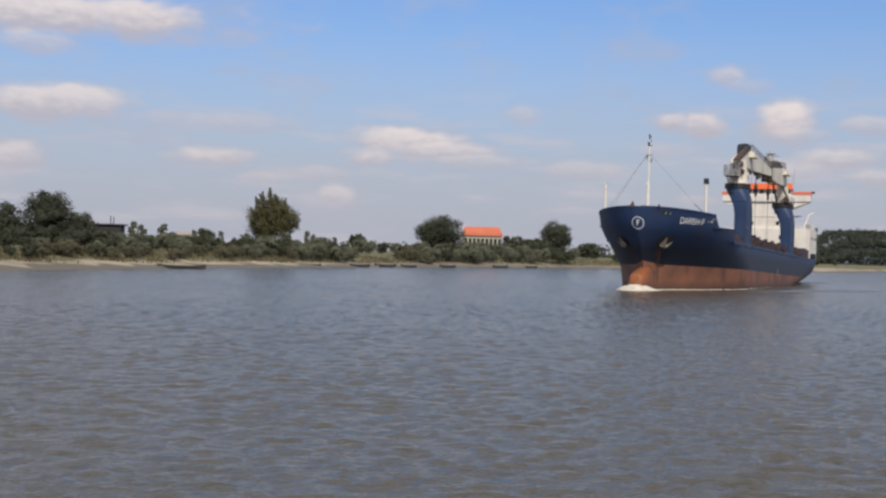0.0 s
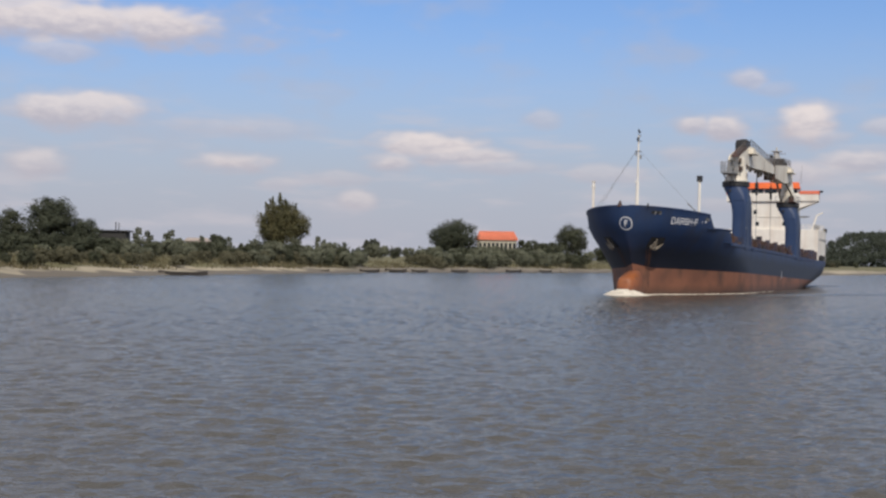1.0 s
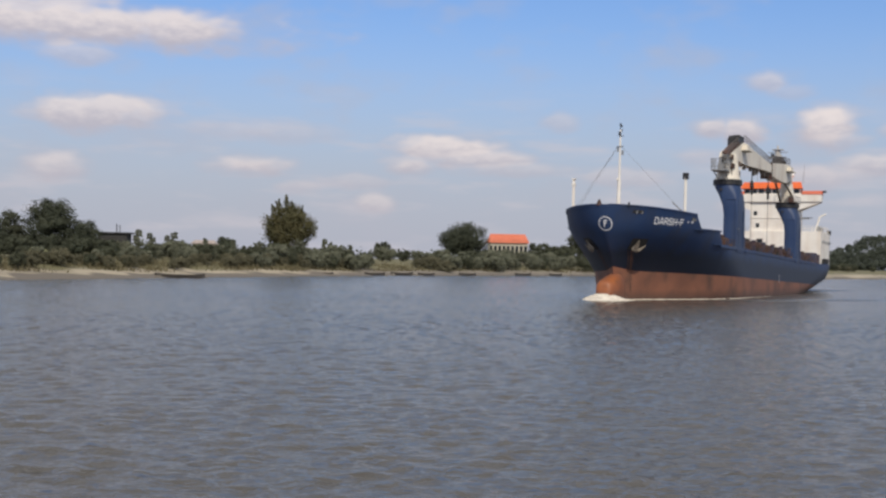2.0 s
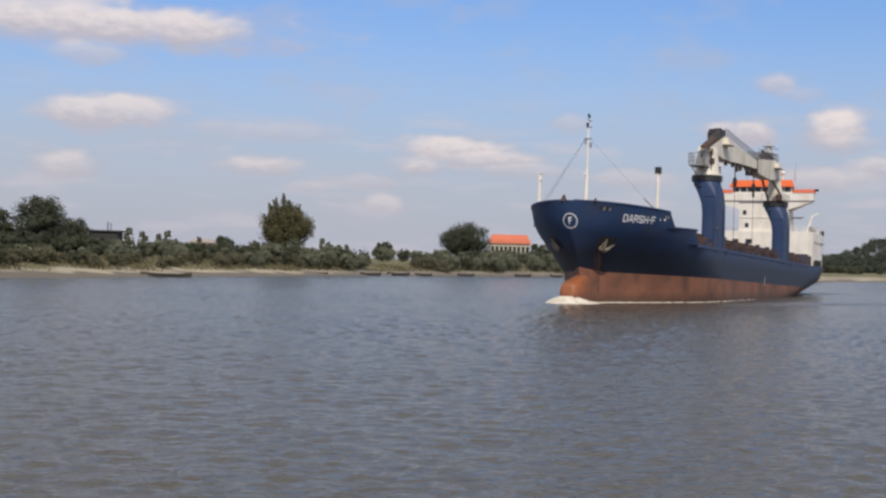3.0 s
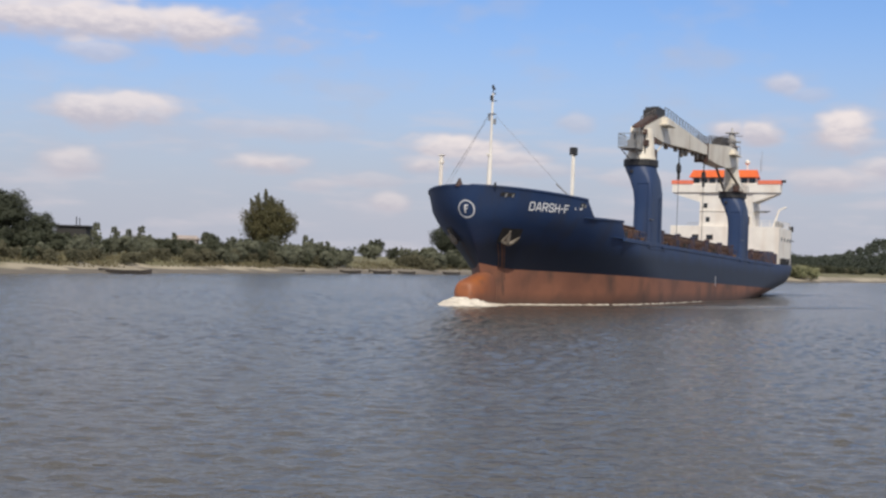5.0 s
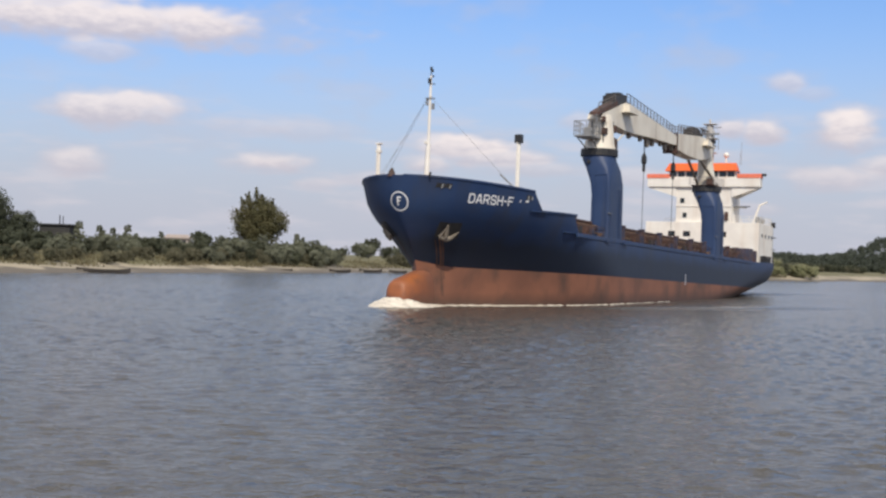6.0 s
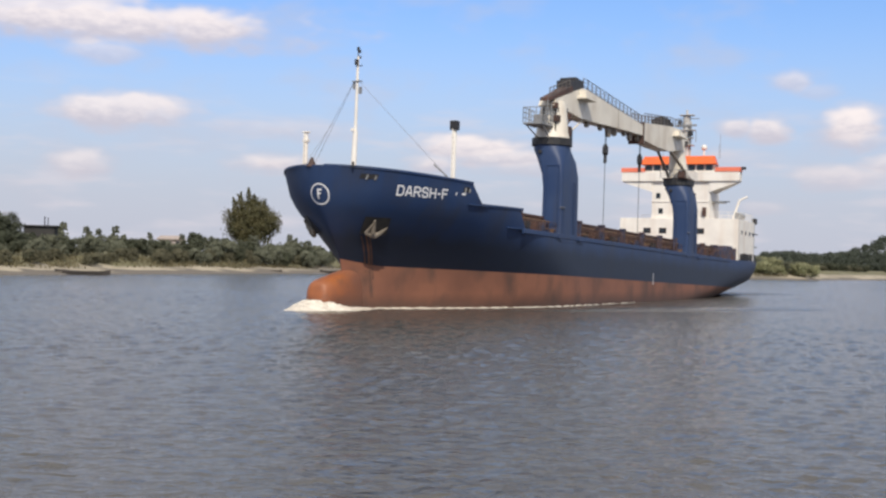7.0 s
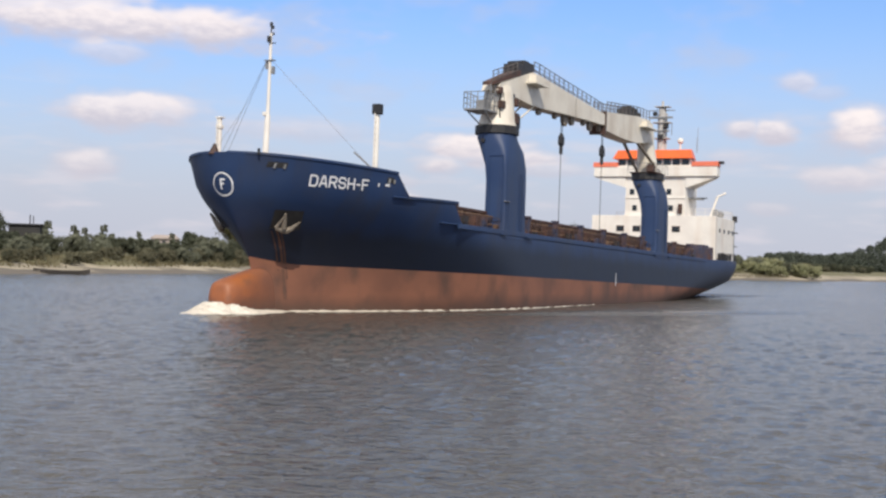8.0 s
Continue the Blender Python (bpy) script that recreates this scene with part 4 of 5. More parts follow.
def build_cranes(ship):
    for x in (-27.6, -67.8):
        crane_tower(ship, x)
    # forward crane: post, head, jib running aft
    y = 6.95
    crane = part("forward_crane", loft(bmesh.new(), [ring_round(-27.2, y, 14.75, 1.65, 1.6, 1), ring_round(-27.25, y, 15.3, 1.5, 1.4, 1), ring_round(-27.4, y, 18.0, 1.15, 1.1, 1)]), M["crane"], ship, "cream deck crane with its jib laid aft", smooth=True)
    bm = bmesh.new()
    prism(bm, [(-25.6, 17.5), (-26.0, 18.1), (-29.5, 19.15), (-32.6, 20.05), (-34.2, 20.06), (-40.0, 19.68), (-51.0, 19.02), (-51.0, 17.96), (-46.0, 17.8), (-40.3, 17.58), (-35.0, 17.3), (-32.2, 17.25), (-29.0, 17.42)], y - 0.75, y + 0.75)
    part("jib", bm, M["crane"], crane, "cream box jib with dirt along its joints")
    part("jib_joint", boxes((-43.0, -42.92, y - 0.765, y + 0.765, 17.7, 19.47)), M["anchor"], crane)
    part("jib_cradle", boxes((-51.3, -50.95, y - 0.82, y + 0.82, 17.1, 19.35)), M["rust"], crane)
    part("winch", boxes((-32.6, -29.6, y - 0.7, y + 0.7, 19.1, 20.35), (-32.9, -30.6, y - 0.8, y + 0.72, 19.9, 20.75), (-32.6, -31.6, y - 0.5, y + 0.4, 20.6, 20.95), bevel=0.12), M["black"], crane, "black winch machinery")
    guard = bmesh.new()
    prism(guard, [(-24.6, 17.75), (-30.0, 19.35), (-30.0, 19.85), (-28.0, 19.2), (-24.6, 18.0)], y - 0.2, y + 0.76)
    part("cable_guard", guard, M["rust"], crane, "dark sloping cable guard")
    part("jib_platform", boxes((-33.9, -31.2, y + 0.7, y + 1.7, 18.9, 19.05), (-33.2, -31.9, y + 0.7, y + 1.35, 19.05, 19.75)), M["crane"], crane)
    part("jib_rail", rail([(-33.0, y + 0.65, 20.06), (-34.2, y + 0.65, 20.06), (-40.0, y + 0.65, 19.68), (-50.6, y + 0.65, 19.04)], 0.95, 1.2, 0.045), M["rail"], crane)
    part("jib_rail", rail([(-33.0, y - 0.65, 20.06), (-34.2, y - 0.65, 20.06), (-40.0, y - 0.65, 19.68), (-50.6, y - 0.65, 19.04)], 0.95, 1.2, 0.045), M["rail"], crane)
    part("head_rail", rail([(-24.6, y + 0.7, 17.95), (-29.4, y + 0.7, 19.4)], 0.9, 1.1, 0.045), M["rail"], crane)
    part("side_platform", boxes((-26.0, -23.4, y - 1.2, y + 0.6, 15.6, 15.75), (-25.6, -24.6, y - 0.7, y + 0.1, 15.75, 16.6), bevel=0.03), M["grey"], crane, "grey steel platform with rails")
    part("platform_rail", rail([(-25.8, y + 0.6, 15.75), (-23.4, y + 0.6, 15.75), (-23.4, y - 1.2, 15.75), (-25.8, y - 1.2, 15.75)], 1.3, 0.6, 0.04), M["grey"], crane)
    part("platform_brace", rods(((-23.6, y + 0.5, 15.6), (-25.7, y + 0.4, 14.5), 0.06), ((-23.6, y - 1.0, 15.6), (-25.9, y - 0.6, 14.5), 0.06), ((-24.6, y + 0.55, 15.7), (-24.6, y + 0.55, 17.9), 0.05), ((-25.5, y + 0.55, 15.7), (-25.5, y + 0.55, 17.9), 0.05), seg=6), M["grey"], crane)
    part("luffing_ram", rods(((-28.6, y + 0.5, 14.9), (-33.8, y + 0.5, 17.4), 0.08), ((-28.6, y - 0.5, 14.9), (-33.4, y - 0.5, 17.4), 0.08), seg=8), M["crane"], crane)
    part("crane_cab", boxes((-29.7, -28.7, y - 0.2, y + 1.0, 14.9, 15.9), bevel=0.1), M["black"], crane, "dark crane machinery beside the post")
    # hoses, valve gear and a ladder round the post
    for k, (x, dy, z0, z1, r) in enumerate(((-26.1, 0.75, 14.8, 17.9, 0.07), (-26.3, 0.9, 14.8, 17.4, 0.05), (-28.5, 0.85, 14.8, 17.6, 0.09), (-28.8, 0.6, 15.0, 17.8, 0.06), (-26.0, -0.4, 14.8, 18.0, 0.08))):
        part("hose", rods(((x, y + dy, z0), (x + 0.12 * (-1) ** k, y + dy, (z0 + z1) / 2), r), ((x + 0.12 * (-1) ** k, y + dy, (z0 + z1) / 2), (x - 0.2, y + dy * 0.9, z1), r), seg=6), M["black"], crane)
    for x, dy, z, s in ((-26.2, 0.8, 16.4, 0.3), (-28.7, 0.9, 15.6, 0.42), (-28.9, 0.8, 16.9, 0.3), (-25.9, 0.7, 17.5, 0.25)):
        part("valve_box", boxes((x - s, x + s, y + dy - 0.2, y + dy + 0.25, z - s, z + s), bevel=0.06), M["rust"], crane)
    for x, s in ((-35.2, 0.36), (-39.0, 0.34), (-41.4, 0.62), (-43.2, 0.46), (-46.2, 0.3), (-48.0, 0.5), (-50.6, 0.42)):
        z = interp(-x, [(34, 17.3), (51, 17.95)])
        part("sheave", rods(((x, y + 0.1, z - s * 0.55), (x, y + 0.4, z - s * 0.55), s), seg=12), M["anchor"], crane)
    # after crane: its jib comes forward to meet the other
    crane2 = part("after_crane", loft(bmesh.new(), [ring_round(-67.4, y, 14.75, 1.5, 1.3, 1), ring_round(-67.2, y, 15.6, 1.2, 1.1, 1), ring_round(-66.4, y, 18.2, 1.1, 0.8, 0.8)]), M["crane"], ship, "cream deck crane with its jib laid forward", smooth=True)
    bm = bmesh.new()
    prism(bm, [(-66.8, 18.2), (-66.6, 19.6), (-65.2, 20.3), (-61.0, 20.2), (-51.3, 19.32), (-51.3, 17.5), (-56.0, 17.34), (-60.7, 17.38), (-66.0, 18.05)], y - 0.8, y + 0.8)
    part("jib", bm, M["crane"], crane2, "cream box jib")
    part("winch", boxes((-62.6, -58.4, y - 0.6, y + 0.65, 19.9, 20.75), (-61.6, -59.2, y - 0.5, y + 0.5, 20.6, 21.1), bevel=0.12), M["black"], crane2, "black winch machinery")
    part("jib_platform", boxes((-65.2, -61.6, y + 0.75, y + 1.6, 19.2, 19.32), (-64.6, -62.6, y + 0.75, y + 1.3, 19.32, 19.9)), M["crane"], crane2)
    part("jib_rail", rail([(-51.6, y + 0.7, 19.35), (-61.0, y + 0.7, 20.2), (-65.2, y + 0.7, 20.3)], 1.0, 1.2, 0.045), M["rail"], crane2)
    part("jib_rail", rail([(-51.6, y - 0.7, 19.35), (-61.0, y - 0.7, 20.2), (-65.2, y - 0.7, 20.3)], 1.0, 1.2, 0.045), M["rail"], crane2)
    part("luffing_ram", rods(((-69.4, y + 1.0, 14.8), (-61.4, y + 0.6, 17.6), 0.17), ((-66.5, y - 0.8, 14.8), (-60.8, y - 0.6, 17.5), 0.17), seg=8), M["anchor"], crane2)
    part("machine_deck", boxes((-69.0, -65.8, y - 1.5, y + 1.5, 14.75, 14.9), (-66.4, -65.4, y + 0.5, y + 1.2, 14.9, 15.6)), M["rust"], crane2)
    part("machine_rail", rail([(-69.5, y + 1.6, 14.8), (-65.5, y + 1.6, 14.8), (-65.5, y - 1.6, 14.8)], 1.0, 1.0), M["grey"], crane2)
    for x, z0, z1 in ((-41.5, 17.3, 16.0), (-52.5, 17.2, 16.2)):
        hook = part("hook_block", loft(bmesh.new(), [ring_round(x, y, z1 - 1.25, 0.16, 0.12, 1, 10), ring_round(x, y, z1 - 0.95, 0.42, 0.25, 0.8, 10), ring_round(x, y, z1 - 0.35, 0.4, 0.25, 0.8, 10), ring_round(x, y, z1, 0.14, 0.12, 1, 10)]), M["black"], crane if x > -50 else crane2, "dark hook block hanging from the jib")
        part("fall_wire", rods(((x - 0.15, y, z1 - 0.1), (x - 0.2, y, z0), 0.035), ((x + 0.15, y, z1 - 0.1), (x + 0.2, y, z0), 0.035), ((x, y, 7.6), (x, y, z1 - 1.2), 0.032), seg=5), M["black"], hook)
        part("hook", rods(((x, y, z1 - 1.9), (x, y, z1 - 1.2), 0.17), seg=8), M["black"], hook)


def build_house(ship):
    house = part("deckhouse", boxes((-101.4, -92.0, -8.2, 8.2, DECK - 0.02, 11.9), bevel=0.06), M["white"], ship, "white deckhouse in two decks")
    tower = part("bridge_tower", boxes((-97.6, -92.5, -3.9, 4.1, 11.8, 17.0), bevel=0.06), M["white"], ship, "white bridge tower")
    part("navigation_bridge", boxes((-93.5, -92.05, -8.15, 8.15, 16.95, 18.2), bevel=0.05), M["white"], ship, "white bridge deck with open wings")
    for s, y in ((1, 4.1), (-1, -3.9)):
        bm = bmesh.new()
        loft(bm, [[(-92.3, at, 16.95), (-92.3, at, low), (aft, at, low), (aft, at, 16.95)] for at, low, aft in ((y, 15.5, -96.2), (s * 8.0, 16.8, -93.45))])
        part("wing_bracket", bm, M["white"], ship, "sloping bracket below the bridge wing")
    for y0, y1 in ((-8.25, -5.0), (4.9, 8.25)):
        part("wing_band", boxes((-93.3, -91.98, y0, y1, 18.2, 18.8), bevel=0.03), M["coral"], ship, "faded orange wing bulwark")
    wheel = part("wheelhouse", boxes((-94.8, -92.6, -5.1, 4.6, 18.2, 19.3), bevel=0.05), M["white"], ship, "white wheelhouse under an orange roof")
    part("wheelhouse_roof", loft(bmesh.new(), [[(-95.0, -5.6, 19.25), (-91.9, -5.6, 19.25), (-91.9, 5.0, 19.25), (-95.0, 4.6, 19.25)], [(-94.6, -5.0, 20.35), (-92.2, -5.0, 20.35), (-92.2, 4.7, 20.35), (-94.6, 4.3, 20.35)]]), M["orange"], wheel, "bright orange roof fascia")
    for k in range(8):
        y = -4.5 + k * 1.2
        part("window", boxes((-92.62, -92.52, y - 0.46, y + 0.46, 18.45, 19.2), bevel=0.04), M["glass"], wheel, "dark bridge window")
    part("window", boxes((-94.4, -93.2, 4.58, 4.66, 18.45, 19.2), bevel=0.02), M["glass"], wheel)
    for y, z in ((1.9, 15.0), (-3.0, 15.0), (2.2, 12.9), (-2.6, 12.9)):
        part("window", boxes((-92.5, -92.42, y - 0.3, y + 0.3, z - 0.35, z + 0.35), bevel=0.05), M["glass"], tower)
    for y, z in ((-4.3, 10.2), (-2.1, 10.2), (3.1, 10.2), (-4.3, 8.0), (5.0, 8.0)):
        part("window", boxes((-92.02, -91.9, y - 0.42, y + 0.42, z - 0.3, z + 0.3), bevel=0.05), M["glass"], house)
        part("window_frame", boxes((-92.01, -91.95, y - 0.52, y + 0.52, z - 0.38, z + 0.38), bevel=0.02), M["rust"], house)
    for z in (14.2, 16.9, 12.0):
        part("deck_seam", boxes((-92.52, -92.4, -3.95, 4.15, z - 0.07, z + 0.07)), M["white"], tower)
    part("fire_locker", boxes((-92.5, -91.9, 3.3, 3.7, 12.2, 13.4)), M["rust"], tower)
    for k in range(4):
        x = -94 - 2.2 * k
        part("porthole", rods(((x, 8.15, 10.2), (x, 8.28, 10.2), 0.28), seg=12), M["glass"], house)
    part("boat_deck_rail", rail([(-92.2, 8.0, 11.8), (-101.2, 8.0, 11.9), (-101.2, -8.0, 11.9)], 1.0, 1.4), M["white"], house)
    part("front_rail", rail([(-92.2, 4.3, 11.8), (-92.2, 8.0, 11.8)], 1.0, 1.2), M["white"], house)
    part("stern_rail", rail([*[(x, half_breadth(x, 6.4) - 0.08, interp(x, SHEER)) for x in (-92, -95, -98, -101, -103.5)], (-104.9, 7.2, 6.68), (-104.9, -7.2, 6.68)], 0.85, 1.0, 0.045), M["black"], house)
    part("stern_locker", boxes((-89.8, -87.2, 6.0, 8.0, DECK, 8.1), (-91.3, -90.5, 6.9, 8.2, DECK, 7.9), (-86.6, -85.9, 7.0, 8.2, DECK, 7.7), bevel=0.08), M["post"], ship, "dark scuffed deck gear before the house")
    # grey gallery floors: the darker shading underneath is put into their colour
    part("side_gallery", boxes((-103.6, -99.0, 7.0, 8.25, 10.3, 10.42), (-103.6, -99.5, 7.0, 8.2, 8.5, 8.62), (-103.6, -103.45, 7.6, 7.75, DECK, 11.9), (-101.6, -101.5, 8.1, 8.2, DECK, 11.9)), M["grey"], house)
    for x, z, s in ((-93.5, 6.5, 0.3), (-95.2, 6.6, 0.36), (-97.0, 6.5, 0.32), (-99.4, 6.6, 0.36), (-101.5, 6.6, 0.4), (-103.2, 6.7, 0.42)):
        y = half_breadth(x, 6.4) - 0.3
        part("bollard", rods(((x, y, DECK - 0.1), (x, y, z + s + 0.45), s * 0.6), ((x - 0.6, y, DECK - 0.1), (x - 0.6, y, z + s * 0.8 + 0.45), s * 0.6), seg=8), M["black"], house)
    part("mooring_winch", rods(((-104.3, 4.6, 7.0), (-104.3, 6.6, 7.0), 0.55), ((-103.4, 4.9, 6.9), (-103.4, 6.4, 6.9), 0.4), seg=12), M["rust"], house, "rusty mooring winch at the stern")
    part("stern_bulwark", boxes((-100.9, -93.0, 7.95, 8.05, DECK, 6.9)), M["blue"], house)
    part("life_raft", rods(((-97, 7.2, 12.5), (-98.4, 7.2, 12.5), 0.42), ((-95.2, 7.2, 12.5), (-96.6, 7.2, 12.5), 0.42), seg=12), M["grey"], house, "pale life raft canister")
    part("davit", rods(((-95.2, 6.6, 11.8), (-95.6, 7.4, 14.6), 0.16), ((-95.6, 7.4, 14.6), (-95.9, 8.4, 15.1), 0.13), seg=8), M["white"], house)
    part("stern_light_pole", rods(((-103.2, 7.6, DECK), (-103.2, 7.8, 12.2), 0.06), ((-103.2, 7.8, 11.8), (-103.2, 7.8, 12.6), 0.36), seg=10), M["black"], house)
    part("wing_bracket", boxes((-95.2, -95.0, 4.1, 6.2, 14.3, 14.45), (-96, -93.5, 4.1, 5.6, 14.2, 14.3)), M["grey"], tower)
    part("wing_lamp", boxes((-93.0, -92.5, 8.2, 8.8, 18.5, 18.85)), M["black"], ship)
    mast = part("radar_mast", rods(((-95.5, 1.3, 20.2), (-95.5, 1.3, 25.9), 0.5), ((-95.5, 1.3, 25.8), (-95.5, 1.3, 26.8), 0.16), ((-95.5, 0.8, 20.2), (-95.5, 0.8, 25.2), 0.09), ((-95.5, 1.9, 20.2), (-95.5, 1.9, 25.2), 0.09), seg=10), M["pale"], ship, "pale grey radar mast with scanners and lamps")
    part("scanner", boxes((-95.2, -94.9, -0.2, 2.8, 24.5, 24.75), bevel=0.04), M["grey"], mast)
    part("scanner", boxes((-95.2, -94.9, 0.3, 2.4, 22.8, 23.0), bevel=0.04), M["grey"], mast)
    for w, z in ((0.95, 26.0), (1.15, 23.95), (1.0, 21.9)):
        part("lamp_platform", boxes((-96.1, -94.8, 1.35 - w, 1.35 + w, z, z + 0.1), bevel=0.03), M["pale"], mast)
    for z in (21.4, 22.2, 23.4, 24.2):
        part("ladder_hoop", rods(((-95.1, 0.95, z), (-95.1, 1.65, z), 0.05), ((-95.1, 1.65, z), (-95.4, 1.9, z), 0.05), seg=5), M["grey"], mast)
    for y, z, s in ((0.5, 25.1, 0.25), (2.0, 23.5, 0.3), (1.3, 22.1, 0.35)):
        part("mast_lamp", boxes((-95.2, -94.7, y - s, y + s, z - s, z + s), bevel=0.06), M["black"], mast)
    part("yard", rods(((-95.5, -0.4, 25.6), (-95.5, 3.0, 25.6), 0.06), ((-95.5, 2.6, 22.4), (-95.5, 2.6, 24.0), 0.05), seg=6), M["grey"], mast)
    mast.matrix_basis = pose(2.0, -0.9, 0)
    dome = bmesh.new()
    bmesh.ops.create_uvsphere(dome, u_segments=14, v_segments=10, radius=0.4, matrix=Matrix.Translation((-93.5, 2.9, 21.6)))
    rod(dome, (-93.5, 2.9, 20.4), (-93.5, 2.9, 21.3), 0.12)
    part("radome", dome, M["white"], wheel, smooth=True)
    for x, y, z in ((-95.5, 4.6, 23.6), (-96.5, 4.2, 22.4), (-95.5, -3.4, 22.6)):
        part("aerial", rods(((x, y, 20.4), (x, y, z), 0.03), seg=5), M["grey"], wheel)
    part("funnel", boxes((-101.2, -98.6, -2.2, 2.0, 11.8, 17.6), bevel=0.25), M["white"], ship, "white funnel casing behind the bridge")


def build_bow_wave():
    """White water at the bow and along both sides, heaped in clumps."""
    rnd = random.Random(5)
    bm = bmesh.new()
    for side in (1, -1):
        ring = []
        for i in range(200):
            q = i / 199
            x = 3.0 - 50 * q ** 1.6
            inner = max(half_breadth(x, 0.0), interp(x, [(-7, 0.6), (-5, 0.95), (-2, 1.12), (-0.9, 1.05), (-0.2, 0.6), (0.1, 0.0)]))
            grow = min(1, (3.2 - x) / 2.6)
            width = (0.2 + 1.9 * grow) * (1 - q) ** 2.0 + 0.3 * (1 - q)
            width *= 0.7 + 0.6 * (noise.noise((x * 0.9, side * 3, 0)) * 0.5 + 0.5)
            if x < -14:
                width *= max(0.02, 0.3 + 1.5 * noise.noise((x * 0.22, side * 9, 2)))
            high = (0.5 * math.exp(-((x - 0.4) / 1.5) ** 2) + 0.1 * math.exp(-((x + 2) / 3) ** 2) + 0.05) * grow
            ring.append([(x, side * (max(0.0, inner - 0.4)), high * 1.0 + rnd.uniform(-0.05, 0.2) * grow * (0.4 + high)),
                         (x, side * (inner + width * 0.35), high * 0.9 + rnd.uniform(-0.15, 0.22) * grow * (0.3 + high)),
                         (x, side * (inner + width * 0.7), high * 0.45 + rnd.uniform(-0.1, 0.15) * grow * (0.3 + high)),
                         (x, side * (inner + width), 0.01), (x, side * inner, -0.3)])
        loft(bm, ring)
    ob = part("bow_wave", bm, M["foam"], None, smooth=True)
    return tagged(ob, "white bow wave foaming along the ship's side", "foam", kind="stuff")


def build_swells():
    """Smooth ridges of water that travel with the ship: the bow swell and the furrows astern."""
    bm = bmesh.new()

    def ridge(line, width, high):
        rings = []
        for i, (x, y) in enumerate(line):
            a = line[max(0, i - 1)]
            b = line[min(len(line) - 1, i + 1)]
            d = Vector((b[0] - a[0], b[1] - a[1], 0)).normalized()
            n = Vector((-d.y, d.x, 0))
            f = math.sin(math.pi * (i + 0.5) / len(line)) ** 0.6
            ring = []
            for k in range(9):
                q = k / 4 - 1
                p = Vector((x, y, 0)) + n * q * width
                ring.append((p.x, p.y, -0.12 + (high + 0.12) * f * math.exp(-q * q * 4) + 0.03 * noise.noise((p.x * 0.8, p.y * 0.8, 1))))
            ring += [(ring[-1][0], ring[-1][1], -0.5), (ring[0][0], ring[0][1], -0.5)]
            rings.append(ring)
        loft(bm, rings)

    for side in (1, -1):
        for off, h, w in ((0.0, 0.2, 1.5), (5.0, 0.14, 1.6), (11.0, 0.1, 1.8)):
            ridge([(-3 - off - 1.1 * k, side * (2.4 + 0.46 * k + 2.0 * math.sqrt(k * 0.3))) for k in range(46)], w, h)
    for k in range(7):
        x = -93 - 4.0 * k
        ridge([(x - 0.02 * j * j, j * (1.0 + 0.12 * k)) for j in range(-9, 10)], 1.2, 0.22 - 0.02 * k)
    ob = part("wake_swell", bm, M["water"], None, smooth=True)
    return tagged(ob, "low swells of brown water spreading from the ship", "wake", kind="stuff")


ship = build_ship()
wake_swell = build_swells()
bow_wave = build_bow_wave()


# ---------- trees and scrub ----------
def leaf_mesh(name, mat, clumps, leaf, seed, droop=0.0):
    """Leaves as small bent quads, gathered in clumps (centre, radius, count)."""
    rng = np.random.default_rng(seed)
    verts, faces = [], []
    mid = np.mean([c[0] for c in clumps], axis=0) if len(clumps) < 500 else None
    for (cx, cy, cz), rad, cnt in clumps:
        away = np.zeros(3) if mid is None else (np.array((cx, cy, cz)) - mid) / (np.linalg.norm(np.array((cx, cy, cz)) - mid) + 0.3)
        d = rng.normal(size=(cnt, 3))
        d /= np.linalg.norm(d, axis=1)[:, None]
        pos = np.array((cx, cy, cz)) + d * rad * rng.uniform(0.45, 1.08, (cnt, 1)) * np.array((1, 1, 0.85))
        for p, n in zip(pos, d):
            n = n * 0.75 + away * 0.6 + rng.normal(size=3) * 0.4 + np.array((0, 0, 0.25 - droop))
            n /= np.linalg.norm(n)
            t = np.cross(n, rng.normal(size=3))
            t /= np.linalg.norm(t) + 1e-6
            b = np.cross(n, t)
            s = leaf * rng.uniform(0.6, 1.35)
            k = len(verts)
            verts += [p - t * s, p + b * s * 0.55, p + t * s + n * s * 0.25, p - b * s * 0.55]
            faces.append((k, k + 1, k + 2, k + 3))
    return mesh_of(name, verts, faces, mat)


